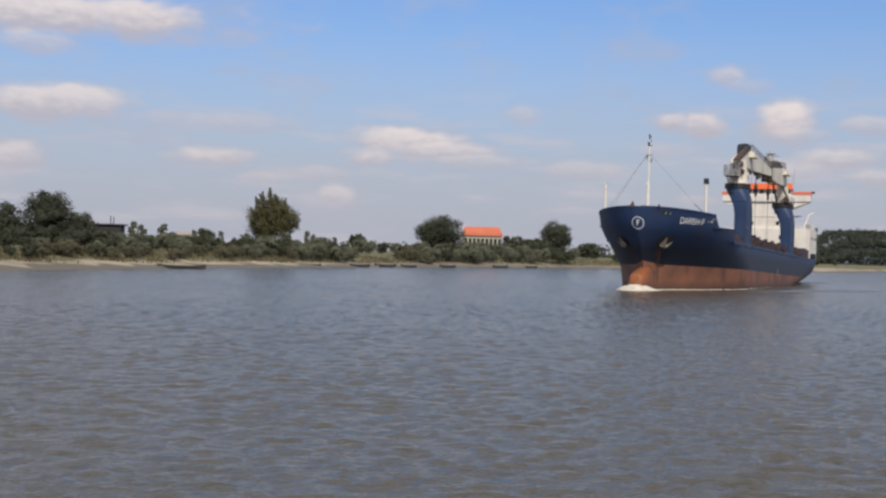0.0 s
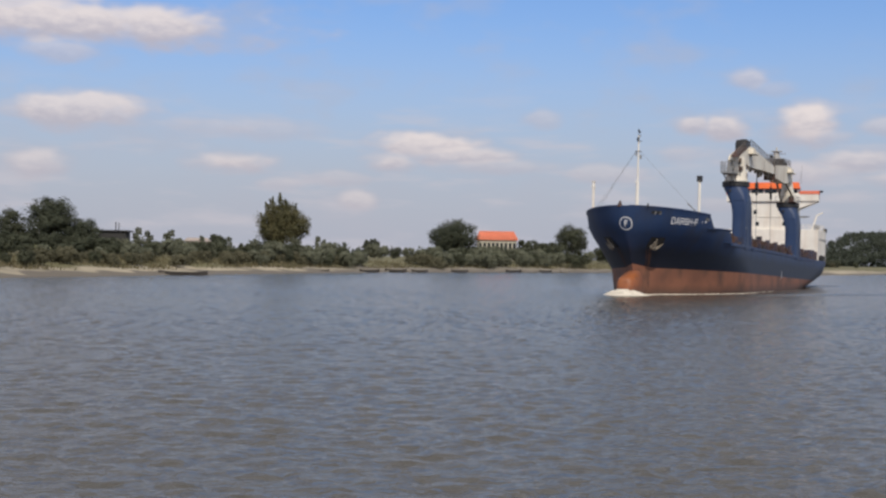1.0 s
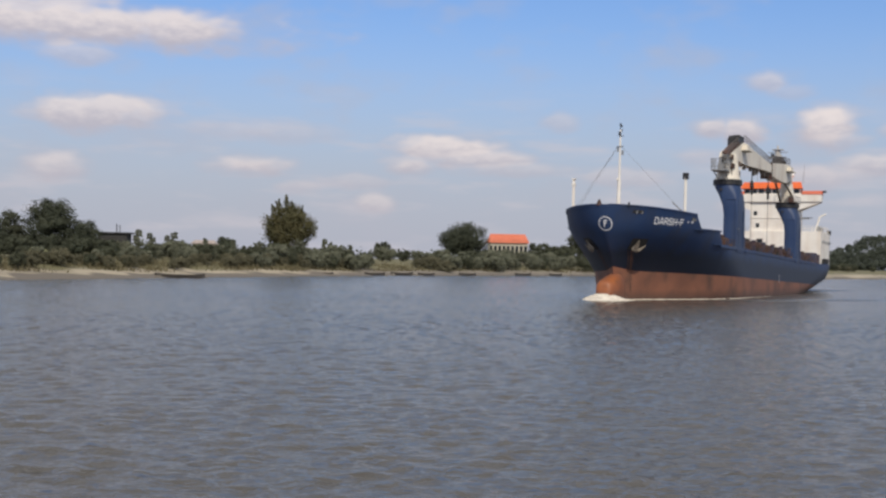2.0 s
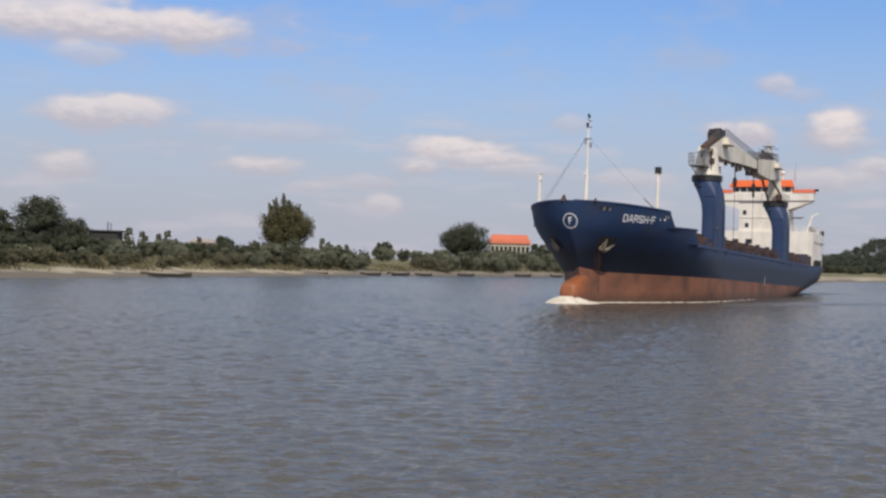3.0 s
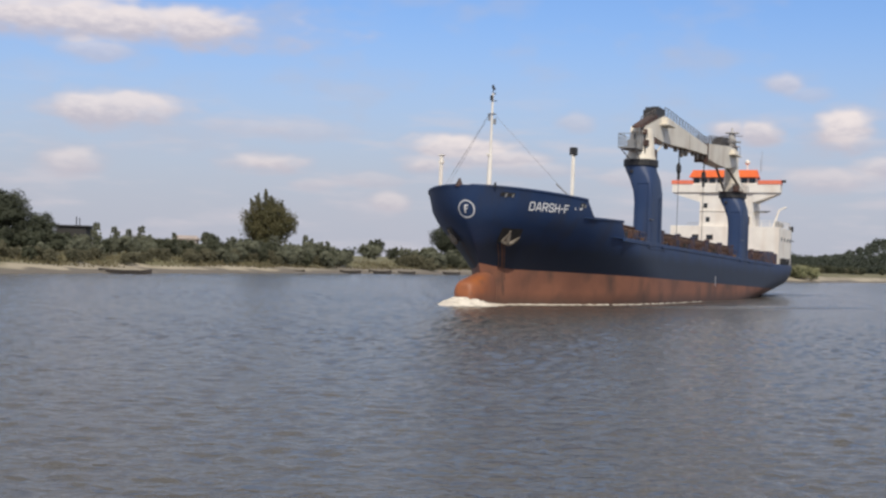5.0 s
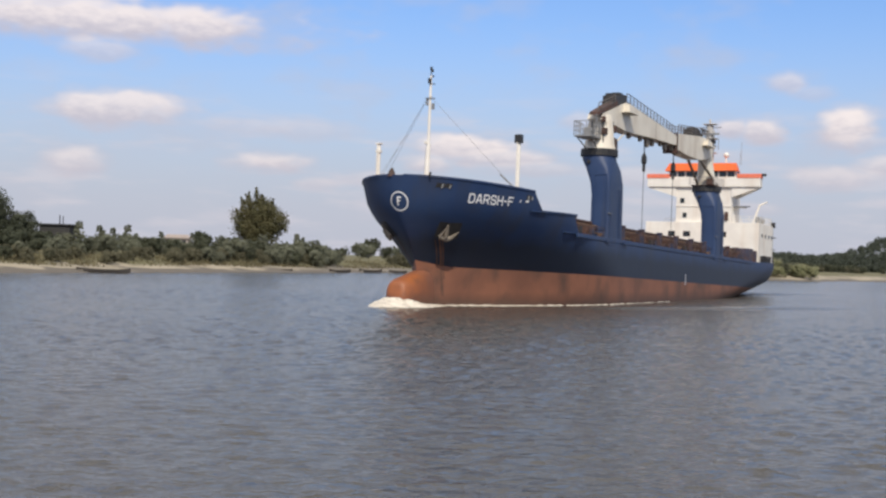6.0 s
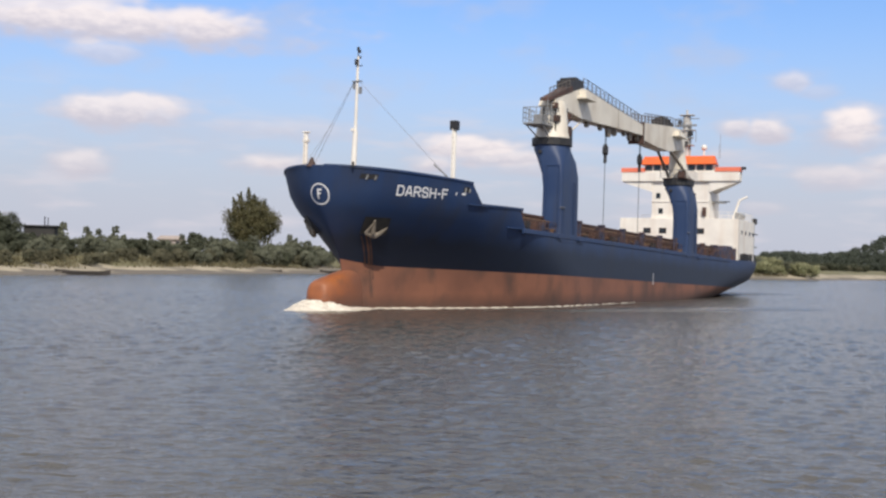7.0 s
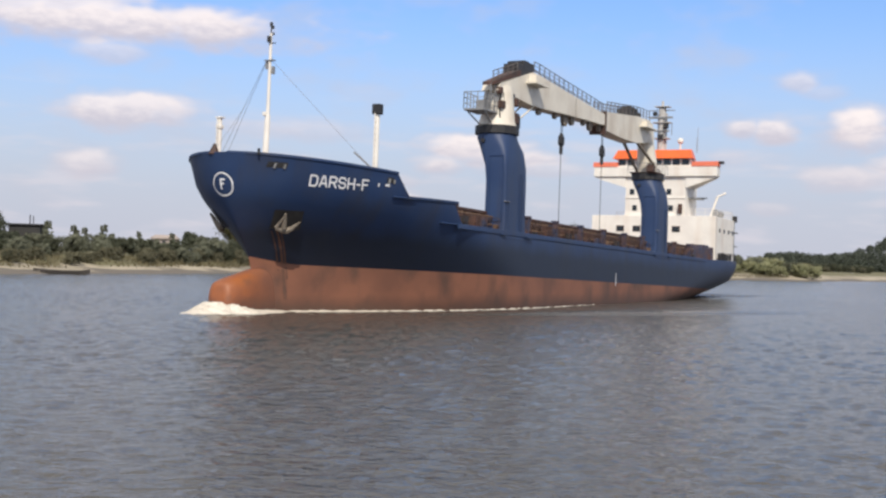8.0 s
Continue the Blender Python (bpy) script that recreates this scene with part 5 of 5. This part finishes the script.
def crown_clumps(w, h, base, n, seed, per, shape="round", rad=0.2):
    """Clumps that fill an uneven crown of width w and height h above base."""
    rng = np.random.default_rng(seed)
    out = []
    lobes = [(rng.uniform(-0.28, 0.28) * w, rng.uniform(-0.28, 0.28) * w, base + h * rng.uniform(0.3, 0.78), rng.uniform(0.2, 0.34)) for _ in range(7)]
    while len(out) < n:
        k = len(out) % (len(lobes) + 3)
        if k < len(lobes):
            lx, ly, lz, lr = lobes[k]
            d = rng.normal(size=3)
            d /= np.linalg.norm(d)
            p = np.array((lx, ly, lz)) + d * np.array((w, w, h * 0.8)) * lr * rng.uniform(0.6, 1.0)
        else:
            d = rng.normal(size=3)
            d /= np.linalg.norm(d)
            r = rng.uniform(0.3, 0.95)
            wide = 0.5
            p = np.array((d[0] * w * wide * r, d[1] * w * wide * r, base + h * 0.5 + d[2] * h * 0.5 * r))
        q = (p[2] - base) / h
        if shape == "spires":
            lim = 0.5 * w * interp(q, [(0, 0.55), (0.2, 0.82), (0.4, 1.0), (0.65, 0.98), (0.85, 0.75), (1, 0.5)])
        elif shape == "upright":
            lim = 0.5 * w * (1.0 - 0.68 * q)
        elif shape == "tuft":
            lim = 0.5 * w * (1.0 - 0.55 * q * q) * (0.85 + 0.5 * noise.noise((p[0] * 0.5, p[1] * 0.5, seed)))
        else:
            lim = 0.52 * w * math.sqrt(max(0.05, 1 - (2 * q - 0.9) ** 2 * 0.8))
        rr = math.hypot(p[0], p[1])
        if rr > lim:
            p[:2] *= lim / rr
        if not base - 0.1 * h < p[2] < base + h * (0.82 if shape in ("upright", "tuft") else 1.02):
            continue
        taper = 1.2 - 0.6 * max(0, q) if shape in ("upright", "tuft") else 1.0
        out.append((tuple(p), rad * w * rng.uniform(0.36, 0.68) * taper, per))
    if shape == "spires":   # upright leaders that stand out of the crown
        for k in range(16):
            a, r = rng.uniform(0, 6.3), w * 0.42 * math.sqrt(rng.uniform(0, 1))
            top = base + h * (1.15 - 0.42 * (r / (0.42 * w)) ** 1.5 - rng.uniform(0, 0.16))
            for j in range(9):
                q = j / 8
                out.append(((math.cos(a) * r * (1 + 0.1 * q) + rng.normal() * 0.15, math.sin(a) * r * (1 + 0.1 * q) + rng.normal() * 0.15, top - h * 0.3 * (1 - q)), w * (0.075 - 0.055 * q), per // 2))
    return out


def make_tree(name, w, h, trunk, mat, label, category, seed, n=110, per=26, leaf=0.42, shape="round"):
    rng = random.Random(seed)
    tree = tagged(empty(name), label, category)
    bm = bmesh.new()
    top = trunk + h * 0.55
    r0 = 0.028 * (h + trunk)
    rod(bm, (0, 0, -0.4), (0.1, 0, trunk), r0, r0 * 0.75, 9)
    rod(bm, (0.1, 0, trunk), (0.0, 0.1, top), r0 * 0.75, r0 * 0.25, 8)
    for k in range(8):
        a = k * 2.4 + rng.random()
        z = trunk * 0.85 + (top - trunk) * rng.uniform(0, 0.8)
        l = w * rng.uniform(0.25, 0.42)
        rod(bm, (0, 0, z), (math.cos(a) * l, math.sin(a) * l, z + l * rng.uniform(0.5, 1.0)), r0 * 0.35, r0 * 0.1, 6)
    part("trunk", bm, M["bark"], tree)
    piece("crown", leaf_mesh(name + "_crown", mat, crown_clumps(w, h, trunk, n, seed, per, shape), leaf, seed + 1), tree)
    return tree


def place(tree, x, y, scale=1.0, turn=0.0, sink=0.0):
    tree.matrix_basis = Matrix.LocRotScale((x, y, at_bank(x, y) - sink), Euler((0, 0, turn)), (scale,) * 3)
    return tree


def copy_at(tree, x, y, scale, turn):
    c = copy_thing(tree, Matrix.Identity(4))
    return place(c, x, y, scale, turn, 0.1)


def build_trees():
    place(make_tree("poplar_tree", 16.2, 16.6, 1.0, L["poplar"], "single broad poplar with yellowing leaves above the scrub", "tree", 11, 360, 60, 0.26, "spires"), -52.8, 395)
    place(make_tree("oak_tree", 19.5, 15.2, 0.3, L["dark"], "dense dark round-crowned tree beside the orange-roofed house", "tree", 12, 340, 64, 0.32), -0.8, 500)
    place(make_tree("lime_tree", 14, 14.5, 0.8, L["mid"], "green round tree on the far bank", "tree", 13, 200, 40, 0.34), 47.5, 540)
    place(make_tree("elm_tree", 12.5, 12.3, 0.3, L["dark"], "tall dark tree over the scrub near the shed", "tree", 14, 240, 60, 0.25), -87.5, 285)
    place(make_tree("walnut_tree", 8.5, 8.0, 0.2, L["dark"], "dark bushy tree beside the shed", "tree", 15, 130, 40, 0.25), -81.0, 287)
    place(make_tree("ash_tree", 10, 9.0, 0.2, L["mid"], "green tree at the edge of a grove", "tree", 16, 140, 40, 0.25), -97.5, 290)
    place(make_tree("mulberry_tree", 7.4, 8.0, 0.5, L["dark"], "small dark dome-shaped tree behind the scrub", "tree", 17, 110, 40, 0.3), -88, 478)
    place(make_tree("far_tree", 8, 8.0, 1.0, L["mid"], "small round tree far behind the bank", "tree", 18, 80, 36, 0.4), -40.5, 600)
    kinds = [
        make_tree("willow_shrub", 7.0, 5.6, 0.0, L["willow"], "grey-green willow shrub on the river bank", "shrub", 31, 100, 36, 0.2, "tuft"),
        make_tree("willow_shrub", 5.0, 7.0, 0.0, L["willow"], "tall grey-green willow shrub on the river bank", "shrub", 32, 90, 36, 0.2, "upright"),
        make_tree("thorn_shrub", 6.5, 4.6, 0.0, L["olive"], "olive-brown thorny shrub on the river bank", "shrub", 33, 90, 36, 0.2, "tuft"),
        make_tree("elder_shrub", 6.0, 5.2, 0.0, L["mid"], "dark green shrub on the river bank", "shrub", 34, 90, 36, 0.2, "tuft"),
        make_tree("pale_willow_shrub", 6.5, 4.4, 0.0, L["pale"], "pale yellow-green willow shrub by the beach", "shrub", 35, 90, 36, 0.2, "tuft"),
        make_tree("elm_shrub", 6.0, 5.0, 0.0, L["dark"], "dark leafy undergrowth below the grove", "shrub", 36, 100, 40, 0.2, "tuft"),
        make_tree("young_poplar", 2.9, 7.6, 0.2, L["willow"], "slender young poplar standing out of the scrub", "tree", 37, 70, 36, 0.18, "upright"),
    ]
    used = [False] * len(kinds)
    rng = random.Random(77)

    def plant(k, x, y, s, group="shrubs of the bank"):
        if not used[k]:
            used[k] = True
            place(kinds[k], x, y, s, rng.uniform(0, 6.3), 0.1)
            tagged(kinds[k], group=group)
        else:
            copy_at(kinds[k], x, y, s, rng.uniform(0, 6.3))

    # rows along the bank: stretch of the waterline, way inland, spacing, kinds, size
    S0 = [p[1] for p in SHORE]
    for y0, y1, o0, o1, step, ks, s0, s1 in (
            (150, 236, 11, 15, 4.5, (2, 2, 2, 3), 0.4, 0.65), (150, 236, 19, 26, 5.0, (2, 0, 3), 0.4, 0.62), (205, 285, 12, 17, 4.0, (2, 2, 2), 0.45, 0.65), (285, 345, 12, 17, 4.5, (2, 2, 0, 3), 0.55, 0.8),
            (236, 264, 19, 25, 4.2, (0, 0, 3), 0.5, 0.75), (264, 300, 19, 25, 4.0, (0, 0, 3), 0.6, 0.85), (300, 352, 17, 24, 3.6, (0, 1, 0, 3), 0.75, 1.05), (318, 351, 9, 14, 3.8, (0, 0, 3), 0.72, 0.98), (264, 300, 32, 42, 5.5, (0, 0, 3), 0.55, 0.85), (300, 340, 32, 42, 5.5, (1, 0, 3), 0.6, 0.9), (352, 378, 30, 38, 7.0, (2, 3), 0.4, 0.6),
            (352, 400, 40, 70, 6.5, (0, 3, 0), 0.55, 0.85), (400, 480, 36, 60, 6.5, (0, 3, 0), 0.8, 1.1), (390, 428, 10, 15, 4.2, (0, 0, 3), 0.85, 1.1), (440, 480, 10, 15, 4.8, (0, 0, 3), 0.9, 1.2), (402, 490, 22, 30, 6.0, (0, 3, 0), 0.85, 1.15),
            (150, 330, 50, 70, 14.0, (3, 2, 3), 0.5, 0.75)):
        y = y0
        while y < y1:
            i = int(np.searchsorted(S0[:15], y))
            i = max(1, min(i, 14))
            f = (y - S0[i - 1]) / max(1, (S0[i] - S0[i - 1]))
            p = Vector((SHORE[i - 1][0], SHORE[i - 1][1], 0)).lerp(Vector((SHORE[i][0], SHORE[i][1], 0)), max(0, min(1, f)))
            q = p + INLAND * rng.uniform(o0, o1) + Vector((rng.uniform(-1.5, 1.5), rng.uniform(-1.5, 1.5), 0))
            plant(ks[rng.randrange(len(ks))], q.x, q.y, rng.uniform(s0, s1))
            y += step * rng.uniform(0.7, 1.3)
    # dark growth under the grove by the shed
    for k in range(26):
        x = -101 + 27 * k / 25 + rng.uniform(-0.8, 0.8)
        plant(5, x, 281 + rng.uniform(-3, 7), rng.uniform(0.8, 1.25) if x < -80 else rng.uniform(0.8, 1.0))
    for x, y, q in ((-71.4, 330, 1.0), (-69.8, 331, 0.7), (-75.2, 320, 0.9), (-73.6, 318, 0.75), (-78.7, 310, 0.85), (-42.0, 400, 1.05), (-40.4, 398, 0.9), (-64.5, 335, 0.85), (-59.5, 345, 0.8), (-66.0, 300, 0.8), (-68.7, 287, 0.95), (-70.0, 289, 0.75), (-36.5, 392, 0.75)):
        plant(6, x, y, q)
    plant(4, -82.8, 262, 0.42)
    plant(4, -81.3, 263, 0.36)
    # shrubs before the house, and a broad low dome by the landing
    for x, y, q in ((6.5, 512, 1.15), (11, 514, 1.2), (16, 513, 1.25), (21, 515, 1.1), (26, 512, 1.2)):
        plant(0, x, y, q)
    for x, y, q in ((-13.2, 386, 0.7), (-10.6, 388, 0.92), (-8.2, 387, 0.98), (-5.8, 387, 0.88), (-3.8, 385, 0.6)):
        plant(2, x, y, q)
    # the spit on the other side of the channel
    for k in range(60):
        u = rng.uniform(0, 1)
        p = Vector((84, 494, 0)).lerp(Vector((139, 511, 0)), u)
        q = p + INLAND * rng.uniform(3.5, 24)
        plant(4 if rng.random() < 0.8 else 0, q.x, q.y, rng.uniform(0.8, 1.5) * (1.1 - 0.15 * u))
    for k in range(90):
        u = rng.uniform(0, 1)
        p = Vector((150, 548, 0)).lerp(Vector((262, 775, 0)), u)
        q = p + INLAND * rng.uniform(22, 60)
        plant((3, 3, 2)[k % 3], q.x, q.y, rng.uniform(0.6, 1.0))
    for x, y, s in ((28.5, 524, 1.9), (35, 520, 1.7), (40.5, 527, 1.8), (62, 535, 1.5), (-30, 470, 0.8), (-22, 468, 1.0), (58, 520, 1.4)):
        plant(3, x, y, s)



def build_woods():
    """Far wooded rise: one mass of leaf clumps over a low ridge."""
    rng = np.random.default_rng(9)
    ridge = [(120, 6), (150, 6), (204, 7), (224, 9), (237, 18), (258, 18.5), (266, 13.5), (279, 17.5), (308, 20), (325, 28), (338, 34), (389, 33), (429, 31), (470, 30), (520, 24), (640, 20)]
    clumps = []
    for x in np.arange(120, 640, 4.0):
        top = interp(x, ridge)
        for y, f in ((1040, 0.5), (1060, 0.75), (1090, 1.0), (1130, 1.0)):
            for k in range(3):
                r = rng.uniform(2.2, 4.6)
                clumps.append(((x + rng.uniform(-3, 3), y + rng.uniform(-14, 14), max(r, top * f - r * 0.8 + rng.uniform(-1.0, 0.8))), r, 110))
        for z in np.arange(1, top * 0.85, 2.2):
            clumps.append(((x + rng.uniform(-2, 2), 1030 + z * 1.5 + rng.uniform(-3, 3), z), rng.uniform(3.0, 5.0), 90))
    far = new("far_woods", leaf_mesh("far_woods", L["wood"], clumps, 0.75, 10))
    tagged(far, "dark wooded rise behind the river bend", "woods", kind="stuff")
    # low line of distant trees behind the near bank
    clumps = []
    for x in np.arange(-330, 130, 5.0):
        r = rng.uniform(2.0, 4.5)
        y = 760 + rng.uniform(-40, 40)
        clumps.append(((x, y, 5.5 + r * 0.7 + 1.6 * noise.noise((x * 0.03, 0, 0))), r, 26))
    line = new("far_tree_line", leaf_mesh("far_tree_line", L["mid"], clumps, 1.1, 12))
    tagged(line, "low hazy line of distant trees", "woods", kind="stuff")
    # dry grass and reeds on the bank
    verts, faces = [], []
    for k in range(22000):
        s = rng.uniform(0.1, 0.8)
        o = 8.5 + abs(rng.normal()) * 9
        p = shore_at(s) + INLAND * o + Vector((rng.normal() * 1.5, rng.normal() * 1.5, 0))
        if noise.noise((p.x * 0.09, p.y * 0.09, 7)) + rng.normal() * 0.15 < -0.05:
            continue
        z = land_height(o, p)
        hgt, a, lean = rng.uniform(0.25, 0.75), rng.uniform(0, 6.3), rng.normal(size=2) * 0.25
        w = 0.16
        i = len(verts)
        verts += [(p.x - math.cos(a) * w, p.y - math.sin(a) * w, z - 0.1), (p.x + math.cos(a) * w, p.y + math.sin(a) * w, z - 0.1), (p.x + lean[0], p.y + lean[1], z + hgt)]
        faces.append((i, i + 1, i + 2))
    tagged(new("bank_grass", mesh_of("bank_grass", verts, faces, L["dry"])), "dry grass and reeds along the sandy bank", "grass", kind="stuff")


build_trees()
build_woods()


# ---------- boats, houses, small things of the bank ----------
def make_boat(name, length, beam, depth, mat, label, inner=None):
    boat = tagged(empty(name), label, "boat")
    n = 18
    outer, inside = [], []
    for i in range(n + 1):
        u = i / n
        x = (u - 0.5) * length
        b = beam * 0.5 * (1 - abs(2 * u - 1) ** 2.6) + 0.05
        rise = 0.45 * depth * abs(2 * u - 1) ** 3
        z0, z1 = rise * 0.9 - 0.12, depth + rise
        outer.append([(x, b, z1), (x, b * 0.72, z0), (x, -b * 0.72, z0), (x, -b, z1), (x, -b + 0.07, z1), (x, -b * 0.7 + 0.05, z0 + 0.1), (x, b * 0.7 - 0.05, z0 + 0.1), (x, b - 0.07, z1)])
    part("hull", loft(bmesh.new(), outer), mat, boat)
    for u in (-0.28, 0.02, 0.3):
        part("thwart", boxes((u * length - 0.14, u * length + 0.14, -beam * 0.46, beam * 0.46, depth * 0.72, depth * 0.8)), inner or M["wood_pale"], boat)
    return boat


def build_boats():
    big = make_boat("rowing_boat", 8.8, 1.9, 0.62, M["wood"], "long black tarred wooden boat moored at the bank")
    big.matrix_basis = pose(-47.5, 235, 0.0, 0, 0, 4)
    pale = make_boat("wooden_punt", 6.0, 1.5, 0.5, M["wood_pale"], "weathered grey wooden punt drawn up beside a dark boat")
    pale.matrix_basis = pose(-53.6, 234.6, 0.05, 0, 4, -8)
    small = make_boat("fishing_boat", 5.0, 1.6, 0.6, M["wood"], "small dark wooden fishing boat at the water's edge")
    tagged(small, group="boats on the bank")
    small.matrix_basis = pose(-32.3, 316.5, 0.0, 0, 0, 6)
    for x, y, a, s in ((-21.5, 336, 10, 1.05), (-15.5, 350, -8, 1.2), (-9.5, 361, 15, 0.95), (1.5, 382, 5, 1.0), (18.5, 413, 20, 1.1), (30, 436, 30, 1.0)):
        c = copy_thing(small, pose(x, y, 0.02, 0, 0, a) @ Matrix.Diagonal((s, s, s, 1)))


def make_house(name, m, length, depth, wall_h, roof_h, wall, roof_mat, label, windows=6):
    house = tagged(empty(name, m), label, "house")
    part("wall", boxes((-length / 2, length / 2, -depth / 2, depth / 2, -0.5, wall_h)), wall, house)
    bm = bmesh.new()
    e = 0.6
    a, b = length / 2 + e, depth / 2 + e
    loft(bm, [[(-a, -b, wall_h - 0.05), (a, -b, wall_h - 0.05), (a, b, wall_h - 0.05), (-a, b, wall_h - 0.05)], [(-a, -b, wall_h + 0.15), (a, -b, wall_h + 0.15), (a, b, wall_h + 0.15), (-a, b, wall_h + 0.15)],
              [(-a + b * 0.3, -0.1, wall_h + roof_h), (a - b * 0.3, -0.1, wall_h + roof_h), (a - b * 0.3, 0.1, wall_h + roof_h), (-a + b * 0.3, 0.1, wall_h + roof_h)]])
    roof = part("roof", bm, roof_mat, house)
    me = mesh_of("tile_course", [(-a, -0.12, 0), (a, -0.12, 0), (a, 0.12, 0.1), (-a, 0.12, 0.1), (-a, -0.12, 0.08), (a, -0.12, 0.08), (a, 0.1, 0.16), (-a, 0.1, 0.16)],
                 [(0, 1, 5, 4), (4, 5, 6, 7), (0, 4, 7, 3), (1, 2, 6, 5)], roof_mat)
    k_max = 9
    for k in range(k_max):
        q = (k + 0.5) / k_max
        s = 1 - q * 0.3 * b / a
        piece("tile_course", me, roof, Matrix.LocRotScale((0, -b * (1 - q) - 0.03, wall_h + 0.15 + (roof_h - 0.15) * q), None, (s, 1.6, 1.3)))
    for k in range(windows):
        x = -length / 2 + length * (k + 0.5) / windows
        w = part("window", boxes((x - 0.55, x + 0.55, -depth / 2 - 0.06, -depth / 2 + 0.02, wall_h * 0.42, wall_h * 0.86)), M["glass"], house)
        part("sill", boxes((x - 0.65, x + 0.65, -depth / 2 - 0.18, -depth / 2 - 0.02, wall_h * 0.38, wall_h * 0.42)), wall, w)
    return house


def build_houses():
    z = at_bank(15, 530)
    make_house("farmhouse", pose(15.8, 530, z - 0.2, 0, 0, 4), 15.5, 8.0, 12.2 - z, 3.6, M["render_wall"], M["tile"], "long cream house with a bright orange tiled roof", 9)
    z = at_bank(-90, 450)
    make_house("cottage", pose(-90, 452, z - 0.2, 0, 0, 3), 7.5, 5.0, 8.5 - z, 1.2, M["pink_wall"], M["pink_wall"], "low pale pinkish building behind the scrub", 3)
    # shed with a flat overhanging roof
    z = at_bank(-78, 300)
    shed = tagged(empty("shed", pose(-77.6, 300, z, 0, 0, 3)), "dark timber shed with a flat roof and pipes", "shed")
    h = 9.0 - z
    part("wall", boxes((-3.4, 3.0, -2.5, 2.5, -0.4, h - 0.35)), M["shed"], shed)
    part("roof", boxes((-3.8, 3.7, -2.9, 2.9, h - 0.35, h), bevel=0.04), M["black"], shed, "flat dark roof slab")
    part("chimney_pipe", rods(((0.2, 0, h), (0.2, 0, h + 1.9), 0.12), ((0.9, 0, h), (0.9, 0, h + 1.7), 0.1), seg=8), M["black"], shed)
    # stones at the water's edge by the house
    rng = random.Random(3)
    for k in range(40):
        s = rng.uniform(0.47, 0.62)
        p = shore_at(s) + INLAND * rng.uniform(0.5, 5)
        bm = bmesh.new()
        bmesh.ops.create_icosphere(bm, subdivisions=1, radius=rng.uniform(0.3, 0.8))
        for v in bm.verts:
            v.co *= rng.uniform(0.75, 1.2)
            v.co.z *= 0.6
        st = part("stone", bm, M["wood_pale"], None, m=pose(p.x, p.y, land_height(1.5, p) + 0.05, 0, 0, rng.uniform(0, 360)))
        tagged(st, "grey stone on the muddy bank", "stone", group="stones of the bank")


build_boats()
build_houses()


# ---------- what moves ----------
def motions():
    """The ship comes down the river, trimmed by the stern, with its bow wave."""
    heading, course, speed, trim = -113.51, radians(-117.97), 5.419, 1.375
    rows, foam = [], []
    for t in (0.0, 2.0, 4.0, 6.0, 8.0):
        x, y = 23.61 + math.cos(course) * speed * t, 157.92 + math.sin(course) * speed * t
        rows.append((t, pose(x, y, 0.6, 0, -trim, heading)))
        foam.append((t, pose(x, y, 0.0, 0, 0, heading)))
    walk(ship, rows)
    walk(bow_wave, foam)
    walk(wake_swell, foam)


motions()
